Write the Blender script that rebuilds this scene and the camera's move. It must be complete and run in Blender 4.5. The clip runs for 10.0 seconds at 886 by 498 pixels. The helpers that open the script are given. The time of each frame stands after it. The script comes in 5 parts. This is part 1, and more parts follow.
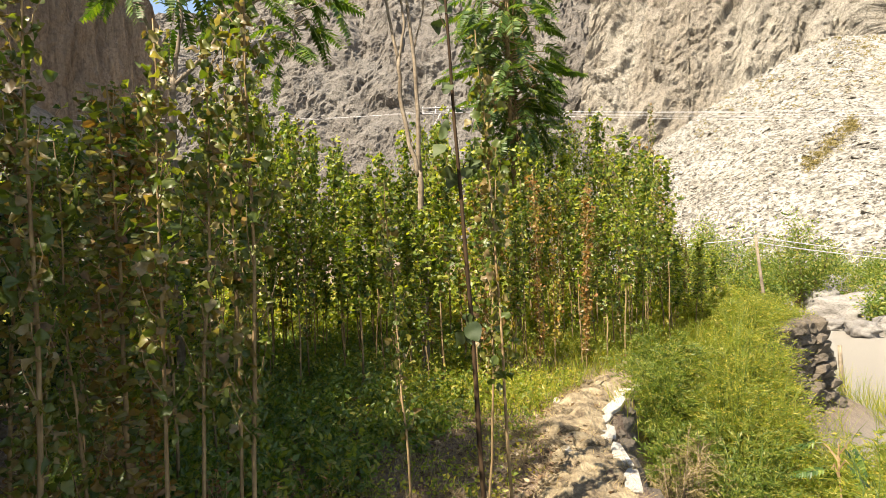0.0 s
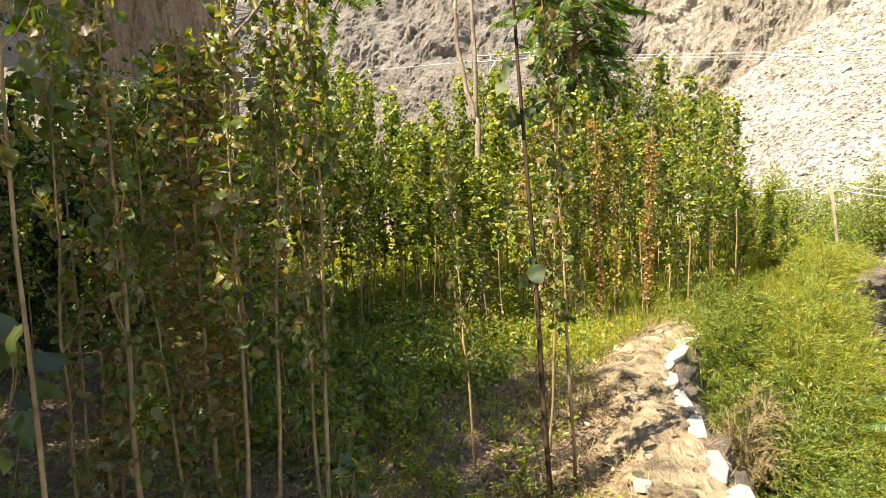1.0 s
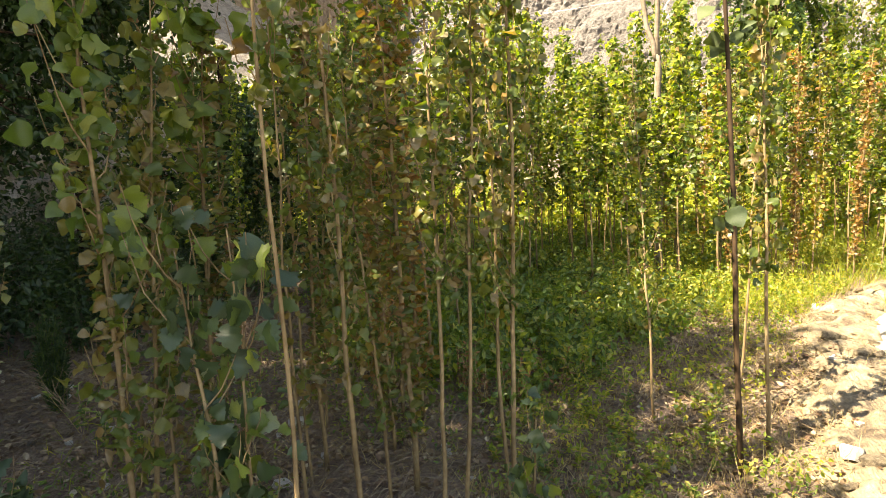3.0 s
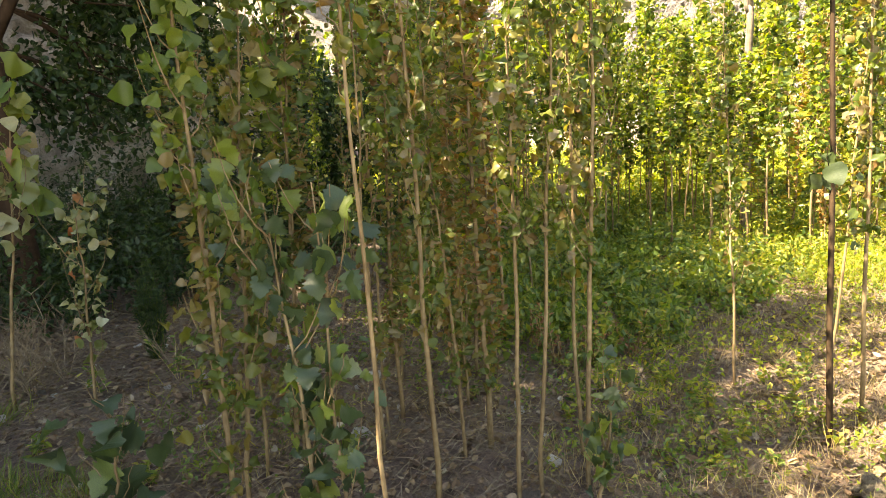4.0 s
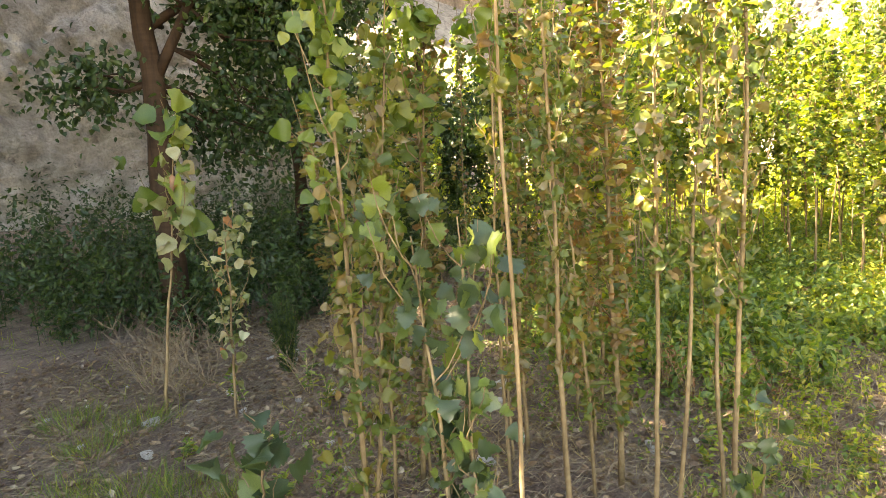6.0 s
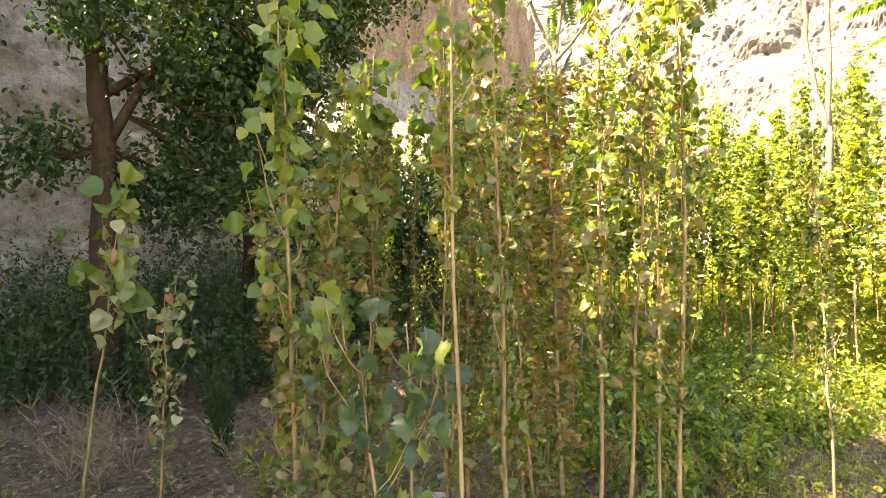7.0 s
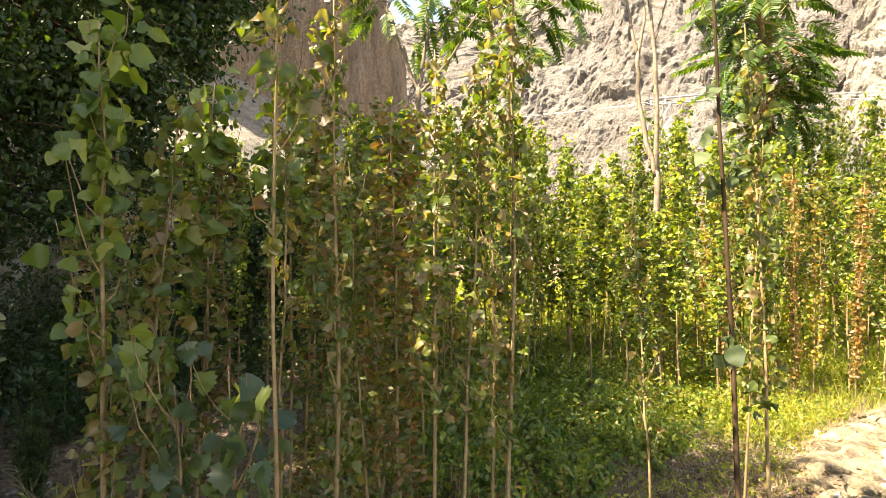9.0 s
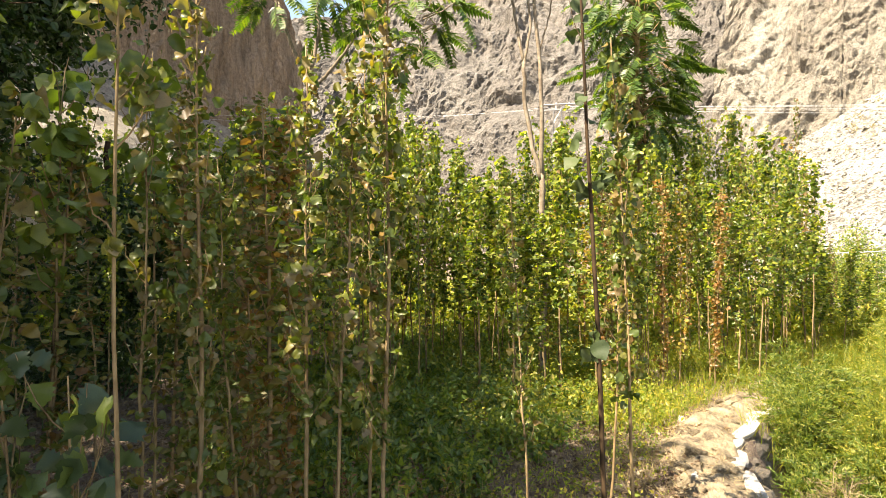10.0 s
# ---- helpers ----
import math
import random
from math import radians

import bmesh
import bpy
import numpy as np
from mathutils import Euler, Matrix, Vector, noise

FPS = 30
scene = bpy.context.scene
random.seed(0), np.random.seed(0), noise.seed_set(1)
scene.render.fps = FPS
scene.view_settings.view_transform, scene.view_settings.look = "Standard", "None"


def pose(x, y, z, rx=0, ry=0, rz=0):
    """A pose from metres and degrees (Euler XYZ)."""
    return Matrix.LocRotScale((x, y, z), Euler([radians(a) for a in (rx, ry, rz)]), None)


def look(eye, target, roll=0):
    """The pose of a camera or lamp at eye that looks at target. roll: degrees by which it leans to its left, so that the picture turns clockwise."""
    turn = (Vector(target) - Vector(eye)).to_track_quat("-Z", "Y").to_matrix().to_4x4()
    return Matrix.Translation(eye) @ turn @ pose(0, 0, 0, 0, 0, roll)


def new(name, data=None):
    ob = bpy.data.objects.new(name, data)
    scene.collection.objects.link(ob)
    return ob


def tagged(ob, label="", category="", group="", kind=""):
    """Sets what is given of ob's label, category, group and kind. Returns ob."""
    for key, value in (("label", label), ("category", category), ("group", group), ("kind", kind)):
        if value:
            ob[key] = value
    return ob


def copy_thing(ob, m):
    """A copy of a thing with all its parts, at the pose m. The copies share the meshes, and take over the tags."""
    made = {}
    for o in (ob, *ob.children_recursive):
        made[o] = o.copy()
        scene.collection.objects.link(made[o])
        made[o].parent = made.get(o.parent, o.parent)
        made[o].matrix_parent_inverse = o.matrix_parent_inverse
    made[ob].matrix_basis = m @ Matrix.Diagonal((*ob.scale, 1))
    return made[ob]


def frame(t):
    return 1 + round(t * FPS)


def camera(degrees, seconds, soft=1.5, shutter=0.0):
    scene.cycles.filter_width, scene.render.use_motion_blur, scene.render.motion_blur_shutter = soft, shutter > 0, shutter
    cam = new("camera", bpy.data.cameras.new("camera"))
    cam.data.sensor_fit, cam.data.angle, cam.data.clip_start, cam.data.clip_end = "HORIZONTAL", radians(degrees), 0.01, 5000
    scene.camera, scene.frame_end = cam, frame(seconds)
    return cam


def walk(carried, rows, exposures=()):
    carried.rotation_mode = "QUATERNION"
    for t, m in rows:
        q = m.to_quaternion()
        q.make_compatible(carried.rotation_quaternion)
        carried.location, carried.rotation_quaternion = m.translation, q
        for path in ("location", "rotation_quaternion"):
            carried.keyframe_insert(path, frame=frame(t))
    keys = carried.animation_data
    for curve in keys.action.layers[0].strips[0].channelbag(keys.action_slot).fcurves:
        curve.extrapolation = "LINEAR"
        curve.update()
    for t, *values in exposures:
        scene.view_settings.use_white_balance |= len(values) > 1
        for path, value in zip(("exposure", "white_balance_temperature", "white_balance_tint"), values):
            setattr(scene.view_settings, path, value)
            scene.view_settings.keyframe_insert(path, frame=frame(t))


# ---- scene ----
cam = camera(72.3, 10.0, soft=0.5)
METRES, EYE, TILT, LEAN, TURN = 0.72, 1.6, 0.0, 2.0, 0.0
ROWS = [
    (0.0, 0.0, 0.0, 0.0, -0.0, 0.0, -0.0),
    (0.5, -0.0292, 0.006, -0.0447, 2.94, -2.12, 0.3),
    (1.0, -0.0531, 0.0189, -0.0655, 5.13, -4.5, 0.44),
    (1.5, -0.0814, 0.0267, -0.0711, 7.8, -5.33, 0.29),
    (2.0, -0.137, -0.0057, -0.0838, 12.63, -5.47, 0.79),
    (2.5, -0.1838, -0.0213, -0.1089, 16.79, -7.12, 0.97),
    (4.0, -0.2224, -0.063, -0.1863, 26.75, -11.84, 1.9),
    (4.5, -0.2463, -0.0825, -0.2, 31.31, -13.05, 2.38),
    (5.0, -0.2777, -0.1001, -0.1989, 35.46, -12.22, 2.66),
    (6.5, -0.3748, -0.1234, -0.0427, 36.87, -6.93, 1.62),
    (7.0, -0.3568, -0.1168, 0.0283, 32.46, -3.26, -0.2),
    (7.5, -0.3037, -0.0953, 0.072, 26.61, -2.14, -0.74),
    (8.0, -0.2461, -0.0683, 0.0793, 22.9, -2.29, -1.25),
    (8.5, -0.2275, -0.0652, 0.0898, 21.71, -1.6, -1.37),
    (9.0, -0.2097, -0.0582, 0.1026, 20.27, -0.8, -1.69),
    (9.5, -0.1454, -0.0276, 0.1103, 15.0, -0.57, -1.71),
    (10.0, -0.0849, -0.0167, 0.1063, 10.78, -0.5, -1.77),
]
EXPOSURE = [(0.0, 1.75, 7500, 10.5), (1.0, 2.05, 7700, 10.5), (2.5, 2.5, 8000, 11), (4.0, 3.2, 8600, 12), (5.0, 3.7, 8600, 13), (6.5, 4.1, 9100, 13), (7.5, 3.2, 8900, 13), (8.5, 2.8, 8400, 12), (9.2, 2.65, 8100, 11.5), (10.0, 2.3, 7800, 11)]
walk(cam, [(t, pose(0, 0, EYE, TILT, LEAN, TURN) @ pose(METRES * x, METRES * y, METRES * z, 90 + pitch, roll, yaw)) for t, x, y, z, yaw, pitch, roll in ROWS], EXPOSURE)

# ---- daylight: clear sky, sun high behind the added shade trees ----
SUN_AZ, SUN_EL = -135.0, 50.0          # degrees; azimuth from +y towards +x
world = bpy.data.worlds.new("sky")
scene.world = world
world.use_nodes = True
sky = world.node_tree.nodes.new("ShaderNodeTexSky")
sky.sky_type, sky.sun_disc = "NISHITA", False
sky.sun_elevation, sky.sun_rotation = radians(SUN_EL), radians(SUN_AZ)
back = world.node_tree.nodes["Background"]
world.node_tree.links.new(sky.outputs[0], back.inputs[0])
back.inputs[1].default_value = 0.088
sun = new("sun", bpy.data.lights.new("sun", "SUN"))
sun.data.energy, sun.data.angle, sun.data.color = 5.0, radians(0.5), (1.0, 0.94, 0.84)
_a, _e = radians(SUN_AZ), radians(SUN_EL)
SUN_DIR = Vector((math.sin(_a) * math.cos(_e), math.cos(_a) * math.cos(_e), math.sin(_e)))
sun.matrix_world = look(tuple(SUN_DIR * 50), (0, 0, 0))

rng = np.random.default_rng(7)


# ---- materials ----
def nodes_of(name):
    m = bpy.data.materials.new(name)
    m.use_nodes = True
    t = m.node_tree
    return m, t, t.nodes["Principled BSDF"], t.nodes["Material Output"]


def ramp(t, fac, stops):
    r = t.nodes.new("ShaderNodeValToRGB")
    while len(r.color_ramp.elements) < len(stops):
        r.color_ramp.elements.new(0.5)
    for e, (p, c) in zip(r.color_ramp.elements, stops):
        e.position, e.color = p, (*c, 1)
    t.links.new(fac, r.inputs[0])
    return r.outputs[0]


def noise_tex(t, scale, detail=6.0, rough=0.6, vec=None, distortion=0.0):
    n = t.nodes.new("ShaderNodeTexNoise")
    n.inputs["Scale"].default_value, n.inputs["Detail"].default_value = scale, detail
    n.inputs["Roughness"].default_value, n.inputs["Distortion"].default_value = rough, distortion
    if vec is None:
        vec = t.nodes.new("ShaderNodeTexCoord").outputs["Object"]
    t.links.new(vec, n.inputs["Vector"])
    return n.outputs["Fac"]


def mix_rgb(t, fac, a, b, how="MIX"):
    n = t.nodes.new("ShaderNodeMix")
    n.data_type, n.blend_type = "RGBA", how
    for value, slot in ((fac, 0), (a, 6), (b, 7)):
        if isinstance(value, (int, float)):
            n.inputs[slot].default_value = value
        elif isinstance(value, tuple):
            n.inputs[slot].default_value = (*value, 1)
        else:
            t.links.new(value, n.inputs[slot])
    return n.outputs[2]


def bump(t, bsdf, height, strength, distance):
    b = t.nodes.new("ShaderNodeBump")
    b.inputs["Strength"].default_value, b.inputs["Distance"].default_value = strength, distance
    t.links.new(height, b.inputs["Height"])
    t.links.new(b.outputs[0], bsdf.inputs["Normal"])


def scaled(t, sx, sy, sz, rot=(0, 0, 0)):
    m = t.nodes.new("ShaderNodeMapping")
    m.inputs["Scale"].default_value, m.inputs["Rotation"].default_value = (sx, sy, sz), rot
    t.links.new(t.nodes.new("ShaderNodeTexCoord").outputs["Object"], m.inputs["Vector"])
    return m.outputs[0]


def leaf_material(name, stops, single=False, through_light=0.5, gloss=0.44, shine=(2.0, 2.15, 0.62)):
    """Leaf blades: each island (or object, for single leaves) has its own tint; light shines through."""
    m, t, bsdf, out = nodes_of(name)
    if single:
        rand = t.nodes.new("ShaderNodeObjectInfo").outputs["Random"]
    else:
        rand = t.nodes.new("ShaderNodeNewGeometry").outputs["Random Per Island"]
    col = ramp(t, rand, stops)
    fine = noise_tex(t, 38.0, 4, 0.65)
    col = mix_rgb(t, 0.55, col, ramp(t, fine, [(0.3, (0.45, 0.45, 0.4)), (0.7, (1.25, 1.2, 1.1))]), "MULTIPLY")
    t.links.new(col, bsdf.inputs["Base Color"])
    bsdf.inputs["Roughness"].default_value = gloss
    bsdf.inputs["Specular IOR Level"].default_value = 0.45
    tr = t.nodes.new("ShaderNodeBsdfTranslucent")
    warm = mix_rgb(t, 1.0, col, shine, "MULTIPLY")
    t.links.new(warm, tr.inputs["Color"])
    mix = t.nodes.new("ShaderNodeMixShader")
    mix.inputs[0].default_value = through_light
    t.links.new(bsdf.outputs[0], mix.inputs[1])
    t.links.new(tr.outputs[0], mix.inputs[2])
    t.links.new(mix.outputs[0], out.inputs["Surface"])
    return m


def bark_material(name, dark, light, scale=30.0):
    m, t, bsdf, _ = nodes_of(name)
    streak = noise_tex(t, scale, 6, 0.7, scaled(t, 1, 1, 0.12))
    patch = noise_tex(t, 3.5, 4, 0.6)
    ring = noise_tex(t, 14.0, 3, 0.5, scaled(t, 0.3, 0.3, 1.6))
    col = ramp(t, streak, [(0.32, dark), (0.68, light)])
    col = mix_rgb(t, 0.6, col, ramp(t, patch, [(0.35, (0.6, 0.6, 0.58)), (0.65, (1.1, 1.08, 1.0))]), "MULTIPLY")
    col = mix_rgb(t, 0.5, col, ramp(t, ring, [(0.4, (0.6, 0.55, 0.5)), (0.55, (1, 1, 1))]), "MULTIPLY")
    t.links.new(col, bsdf.inputs["Base Color"])
    bsdf.inputs["Roughness"].default_value = 0.82
    bsdf.inputs["Specular IOR Level"].default_value = 0.15
    bump(t, bsdf, streak, 0.5, 0.006)
    return m


def rock_material(name, tones, big, streaky=(1, 1, 1), rough=0.92, bump_d=0.5, crack=0.6):
    m, t, bsdf, _ = nodes_of(name)
    vec = scaled(t, *streaky)
    large = noise_tex(t, big, 8, 0.62, vec, 0.6)
    mid = noise_tex(t, big * 7, 9, 0.68, vec, 0.3)
    fine = noise_tex(t, big * 45, 6, 0.7)
    v = t.nodes.new("ShaderNodeTexVoronoi")
    v.feature = "DISTANCE_TO_EDGE"
    v.inputs["Scale"].default_value = big * 9
    warp = t.nodes.new("ShaderNodeVectorMath")
    warp.operation = "MULTIPLY_ADD"
    warp.inputs[1].default_value = (0.35 / big,) * 3
    nn = t.nodes.new("ShaderNodeTexNoise")
    nn.inputs["Scale"].default_value = big * 5
    t.links.new(vec, nn.inputs["Vector"])
    t.links.new(nn.outputs["Color"], warp.inputs[0])
    t.links.new(vec, warp.inputs[2])
    t.links.new(warp.outputs[0], v.inputs["Vector"])
    n = len(tones)
    col = ramp(t, large, [(0.28 + 0.44 * i / (n - 1), c) for i, c in enumerate(tones)])
    col = mix_rgb(t, 0.75, col, ramp(t, mid, [(0.34, (0.50, 0.47, 0.44)), (0.46, (0.95, 0.94, 0.92)), (0.72, (1.25, 1.22, 1.16))]), "MULTIPLY")
    col = mix_rgb(t, crack, col, ramp(t, v.outputs["Distance"], [(0.0, (0.35, 0.33, 0.31)), (0.09, (1, 1, 1))]), "MULTIPLY")
    col = mix_rgb(t, 0.5, col, ramp(t, fine, [(0.36, (0.42, 0.41, 0.40)), (0.52, (1.0, 1.0, 1.0)), (0.7, (1.25, 1.25, 1.25))]), "MULTIPLY")
    t.links.new(col, bsdf.inputs["Base Color"])
    bsdf.inputs["Roughness"].default_value = rough
    add = t.nodes.new("ShaderNodeMath")
    add.operation = "MULTIPLY_ADD"
    add.inputs[1].default_value = 1.2
    t.links.new(mid, add.inputs[0])
    t.links.new(fine, add.inputs[2])
    bump(t, bsdf, add.outputs[0], 1.0, bump_d)
    return m


def scree_material():
    """Small loose stones: pale, speckled stone by stone, with faint streaks down the slope."""
    m, t, bsdf, _ = nodes_of("pale_scree")
    big = noise_tex(t, 0.045, 6, 0.6)
    streak = noise_tex(t, 0.5, 5, 0.6, scaled(t, 1.0, 0.12, 0.12, (0, 0, -0.5)))
    v = t.nodes.new("ShaderNodeTexVoronoi")
    v.inputs["Scale"].default_value = 4.2
    t.links.new(scaled(t, 1, 1, 1.3), v.inputs["Vector"])
    w = t.nodes.new("ShaderNodeTexVoronoi")
    w.inputs["Scale"].default_value = 1.9
    t.links.new(scaled(t, 1, 1, 1.3), w.inputs["Vector"])
    fine = noise_tex(t, 6.0, 5, 0.7)
    col = ramp(t, big, [(0.3, (0.185, 0.175, 0.155)), (0.55, (0.23, 0.219, 0.198)), (0.75, (0.198, 0.183, 0.156))])
    for tex, k in ((v, 0.8), (w, 0.6)):
        sep = t.nodes.new("ShaderNodeSeparateColor")
        t.links.new(tex.outputs["Color"], sep.inputs[0])
        col = mix_rgb(t, k, col, ramp(t, sep.outputs[0], [(0.0, (0.16, 0.155, 0.15)), (0.22, (0.6, 0.59, 0.57)), (0.4, (1.0, 0.99, 0.97)), (1.0, (1.35, 1.35, 1.34))]), "MULTIPLY")
    col = mix_rgb(t, 0.7, col, ramp(t, streak, [(0.35, (0.72, 0.71, 0.69)), (0.6, (1.1, 1.1, 1.1))]), "MULTIPLY")
    col = mix_rgb(t, 0.5, col, ramp(t, fine, [(0.3, (0.6, 0.6, 0.6)), (0.7, (1.2, 1.2, 1.2))]), "MULTIPLY")
    bsdf.inputs["Roughness"].default_value = 0.95
    spots = noise_tex(t, 1.6, 12, 0.85)
    col = mix_rgb(t, 0.85, col, ramp(t, spots, [(0.41, (0.26, 0.25, 0.24)), (0.49, (1, 1, 1))]), "MULTIPLY")
    t.links.new(col, bsdf.inputs["Base Color"])
    bump(t, bsdf, fine, 0.6, 0.12)
    return m


# the pale stop at 0.95 paints in glinting leaves and pale undersides
M_LEAF_GREEN = leaf_material("poplar_leaf_green", [(0.0, (0.030, 0.060, 0.014)), (0.36, (0.085, 0.130, 0.021)), (0.72, (0.195, 0.228, 0.029)), (0.90, (0.30, 0.30, 0.045)), (0.95, (0.34, 0.34, 0.20)), (1.0, (0.20, 0.115, 0.05))], through_light=0.45)
M_LEAF_YELLOW = leaf_material("poplar_leaf_yellowing", [(0.0, (0.10, 0.13, 0.02)), (0.45, (0.22, 0.22, 0.03)), (0.75, (0.34, 0.25, 0.05)), (0.9, (0.26, 0.12, 0.04)), (1.0, (0.36, 0.30, 0.18))], shine=(1.8, 1.7, 0.5))
M_LEAF_TAN = leaf_material("poplar_leaf_drying", [(0.0, (0.052, 0.080, 0.016)), (0.40, (0.094, 0.115, 0.026)), (0.62, (0.150, 0.135, 0.036)), (0.80, (0.165, 0.103, 0.037)), (0.92, (0.145, 0.072, 0.030)), (1.0, (0.30, 0.27, 0.17))], through_light=0.38, shine=(1.8, 1.9, 0.5))
M_LEAF_BIG = leaf_material("poplar_leaf_large", [(0.0, (0.056, 0.098, 0.020)), (0.5, (0.105, 0.150, 0.026)), (0.85, (0.17, 0.20, 0.034)), (1.0, (0.22, 0.22, 0.07))], single=True, through_light=0.38)
M_LEAF_MIX = leaf_material("poplar_leaf_mixed", [(0.0, (0.052, 0.082, 0.016)), (0.44, (0.102, 0.130, 0.025)), (0.66, (0.160, 0.150, 0.036)), (0.82, (0.180, 0.118, 0.040)), (0.93, (0.24, 0.21, 0.13)), (1.0, (0.14, 0.080, 0.036))], single=True, through_light=0.38, shine=(1.8, 1.9, 0.5))
M_LEAF_BLUE = leaf_material("poplar_leaf_bluish", [(0.0, (0.030, 0.054, 0.028)), (0.6, (0.056, 0.088, 0.040)), (0.84, (0.10, 0.14, 0.034)), (0.96, (0.16, 0.19, 0.04)), (1.0, (0.18, 0.21, 0.13))], single=True, gloss=0.46, through_light=0.35)
# round leaves of one poplar, darkened in colour to read as a silhouette
M_LEAF_ROUND = leaf_material("poplar_leaf_round_backlit", [(0.0, (0.026, 0.044, 0.014)), (0.8, (0.045, 0.070, 0.018)), (1.0, (0.07, 0.09, 0.03))], single=True, through_light=0.15, gloss=0.7)
M_LEAF_RUST = leaf_material("poplar_leaf_russet", [(0.0, (0.09, 0.085, 0.022)), (0.4, (0.19, 0.12, 0.034)), (0.75, (0.23, 0.10, 0.032)), (1.0, (0.33, 0.24, 0.11))], through_light=0.4)
M_LEAF_PALE = leaf_material("poplar_leaf_wilted", [(0.0, (0.10, 0.13, 0.035)), (0.4, (0.19, 0.20, 0.10)), (0.7, (0.36, 0.36, 0.25)), (0.9, (0.24, 0.17, 0.08)), (1.0, (0.33, 0.11, 0.05))], single=True, through_light=0.3)
M_LEAF_DARK = leaf_material("elm_leaf", [(0.0, (0.014, 0.034, 0.009)), (0.7, (0.028, 0.060, 0.013)), (1.0, (0.058, 0.085, 0.017))], through_light=0.3)
M_LEAF_PINNATE = leaf_material("pinnate_leaf", through_light=0.3, stops=[(0.0, (0.026, 0.058, 0.013)), (0.55, (0.058, 0.108, 0.018)), (1.0, (0.16, 0.205, 0.035))])
M_HERB = leaf_material("herb_leaf", [(0.0, (0.050, 0.094, 0.022)), (0.5, (0.115, 0.168, 0.032)), (0.85, (0.215, 0.240, 0.040)), (1.0, (0.28, 0.24, 0.07))], through_light=0.40)
M_RUST = leaf_material("rusty_herb", [(0.0, (0.14, 0.06, 0.03)), (0.6, (0.24, 0.11, 0.05)), (1.0, (0.30, 0.19, 0.09))], through_light=0.25, gloss=0.65)
M_FEATHER = leaf_material("feathery_leaf", [(0.0, (0.060, 0.104, 0.022)), (0.5, (0.125, 0.172, 0.034)), (0.85, (0.225, 0.245, 0.055)), (1.0, (0.30, 0.27, 0.09))])
M_GRASS = leaf_material("grass_blade", [(0.0, (0.100, 0.143, 0.022)), (0.6, (0.201, 0.234, 0.031)), (1.0, (0.402, 0.325, 0.074))])
M_STRAW = leaf_material("dry_grass", [(0.0, (0.20, 0.145, 0.075)), (0.6, (0.34, 0.26, 0.14)), (1.0, (0.46, 0.38, 0.23))], through_light=0.25, gloss=0.6)
M_LITTER = leaf_material("fallen_leaf", [(0.0, (0.085, 0.048, 0.028)), (0.6, (0.165, 0.105, 0.060)), (0.92, (0.26, 0.19, 0.115)), (1.0, (0.36, 0.31, 0.24))], through_light=0.1, gloss=0.7)
M_SHRUB_DRY = leaf_material("dry_shrub", [(0.0, (0.12, 0.10, 0.04)), (1.0, (0.25, 0.20, 0.08))], through_light=0.2, gloss=0.7)
M_STALK_DEAD = bark_material("dead_stalk", (0.14, 0.10, 0.065), (0.33, 0.26, 0.175))
M_BARK_TAN = bark_material("poplar_bark", (0.12, 0.078, 0.038), (0.35, 0.255, 0.140))
# bark of the same poplar, its backlit darkness put into the colour
M_BARK_BACKLIT = bark_material("backlit_poplar_bark", (0.024, 0.015, 0.008), (0.070, 0.044, 0.024))
M_BARK_PALE = bark_material("pale_bark", (0.11, 0.082, 0.058), (0.29, 0.245, 0.19))
M_BARK_TREE = bark_material("tree_bark", (0.024, 0.014, 0.008), (0.070, 0.040, 0.023), 12.0)
M_WOOD = bark_material("weathered_wood", (0.10, 0.08, 0.06), (0.30, 0.25, 0.19))
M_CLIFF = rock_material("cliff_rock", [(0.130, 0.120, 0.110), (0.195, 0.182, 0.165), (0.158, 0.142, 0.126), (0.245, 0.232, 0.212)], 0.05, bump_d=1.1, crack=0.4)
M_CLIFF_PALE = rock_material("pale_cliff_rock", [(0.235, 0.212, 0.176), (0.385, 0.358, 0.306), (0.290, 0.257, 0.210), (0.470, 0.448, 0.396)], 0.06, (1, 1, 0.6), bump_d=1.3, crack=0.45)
M_CLIFF_BROWN = rock_material("brown_cliff_rock", [(0.180, 0.132, 0.093), (0.330, 0.250, 0.176), (0.240, 0.183, 0.129), (0.410, 0.318, 0.224)], 0.07, (2.6, 2.6, 0.30), bump_d=0.9, crack=0.35)
M_SCREE = scree_material()
# widely spread tones put the shade of crevices and relief into the rock colour
M_WALLROCK = rock_material("conglomerate_rock", [(0.250, 0.218, 0.188), (0.610, 0.550, 0.478), (0.400, 0.346, 0.292), (0.700, 0.672, 0.610)], 0.5, bump_d=0.2, crack=0.15)
M_STONE = rock_material("wall_stone", [(0.070, 0.056, 0.042), (0.170, 0.140, 0.106), (0.118, 0.096, 0.072), (0.235, 0.198, 0.152)], 2.0, bump_d=0.02)
M_STONE_PALE = rock_material("pale_stone", [(0.44, 0.42, 0.38), (0.66, 0.63, 0.58), (0.55, 0.52, 0.465), (0.72, 0.70, 0.65)], 2.5, bump_d=0.015, crack=0.25)
M_BOULDER = rock_material("boulder_rock", [(0.154, 0.145, 0.137), (0.214, 0.206, 0.193), (0.189, 0.176, 0.163), (0.240, 0.231, 0.218)], 0.6, bump_d=0.05, crack=0.25)


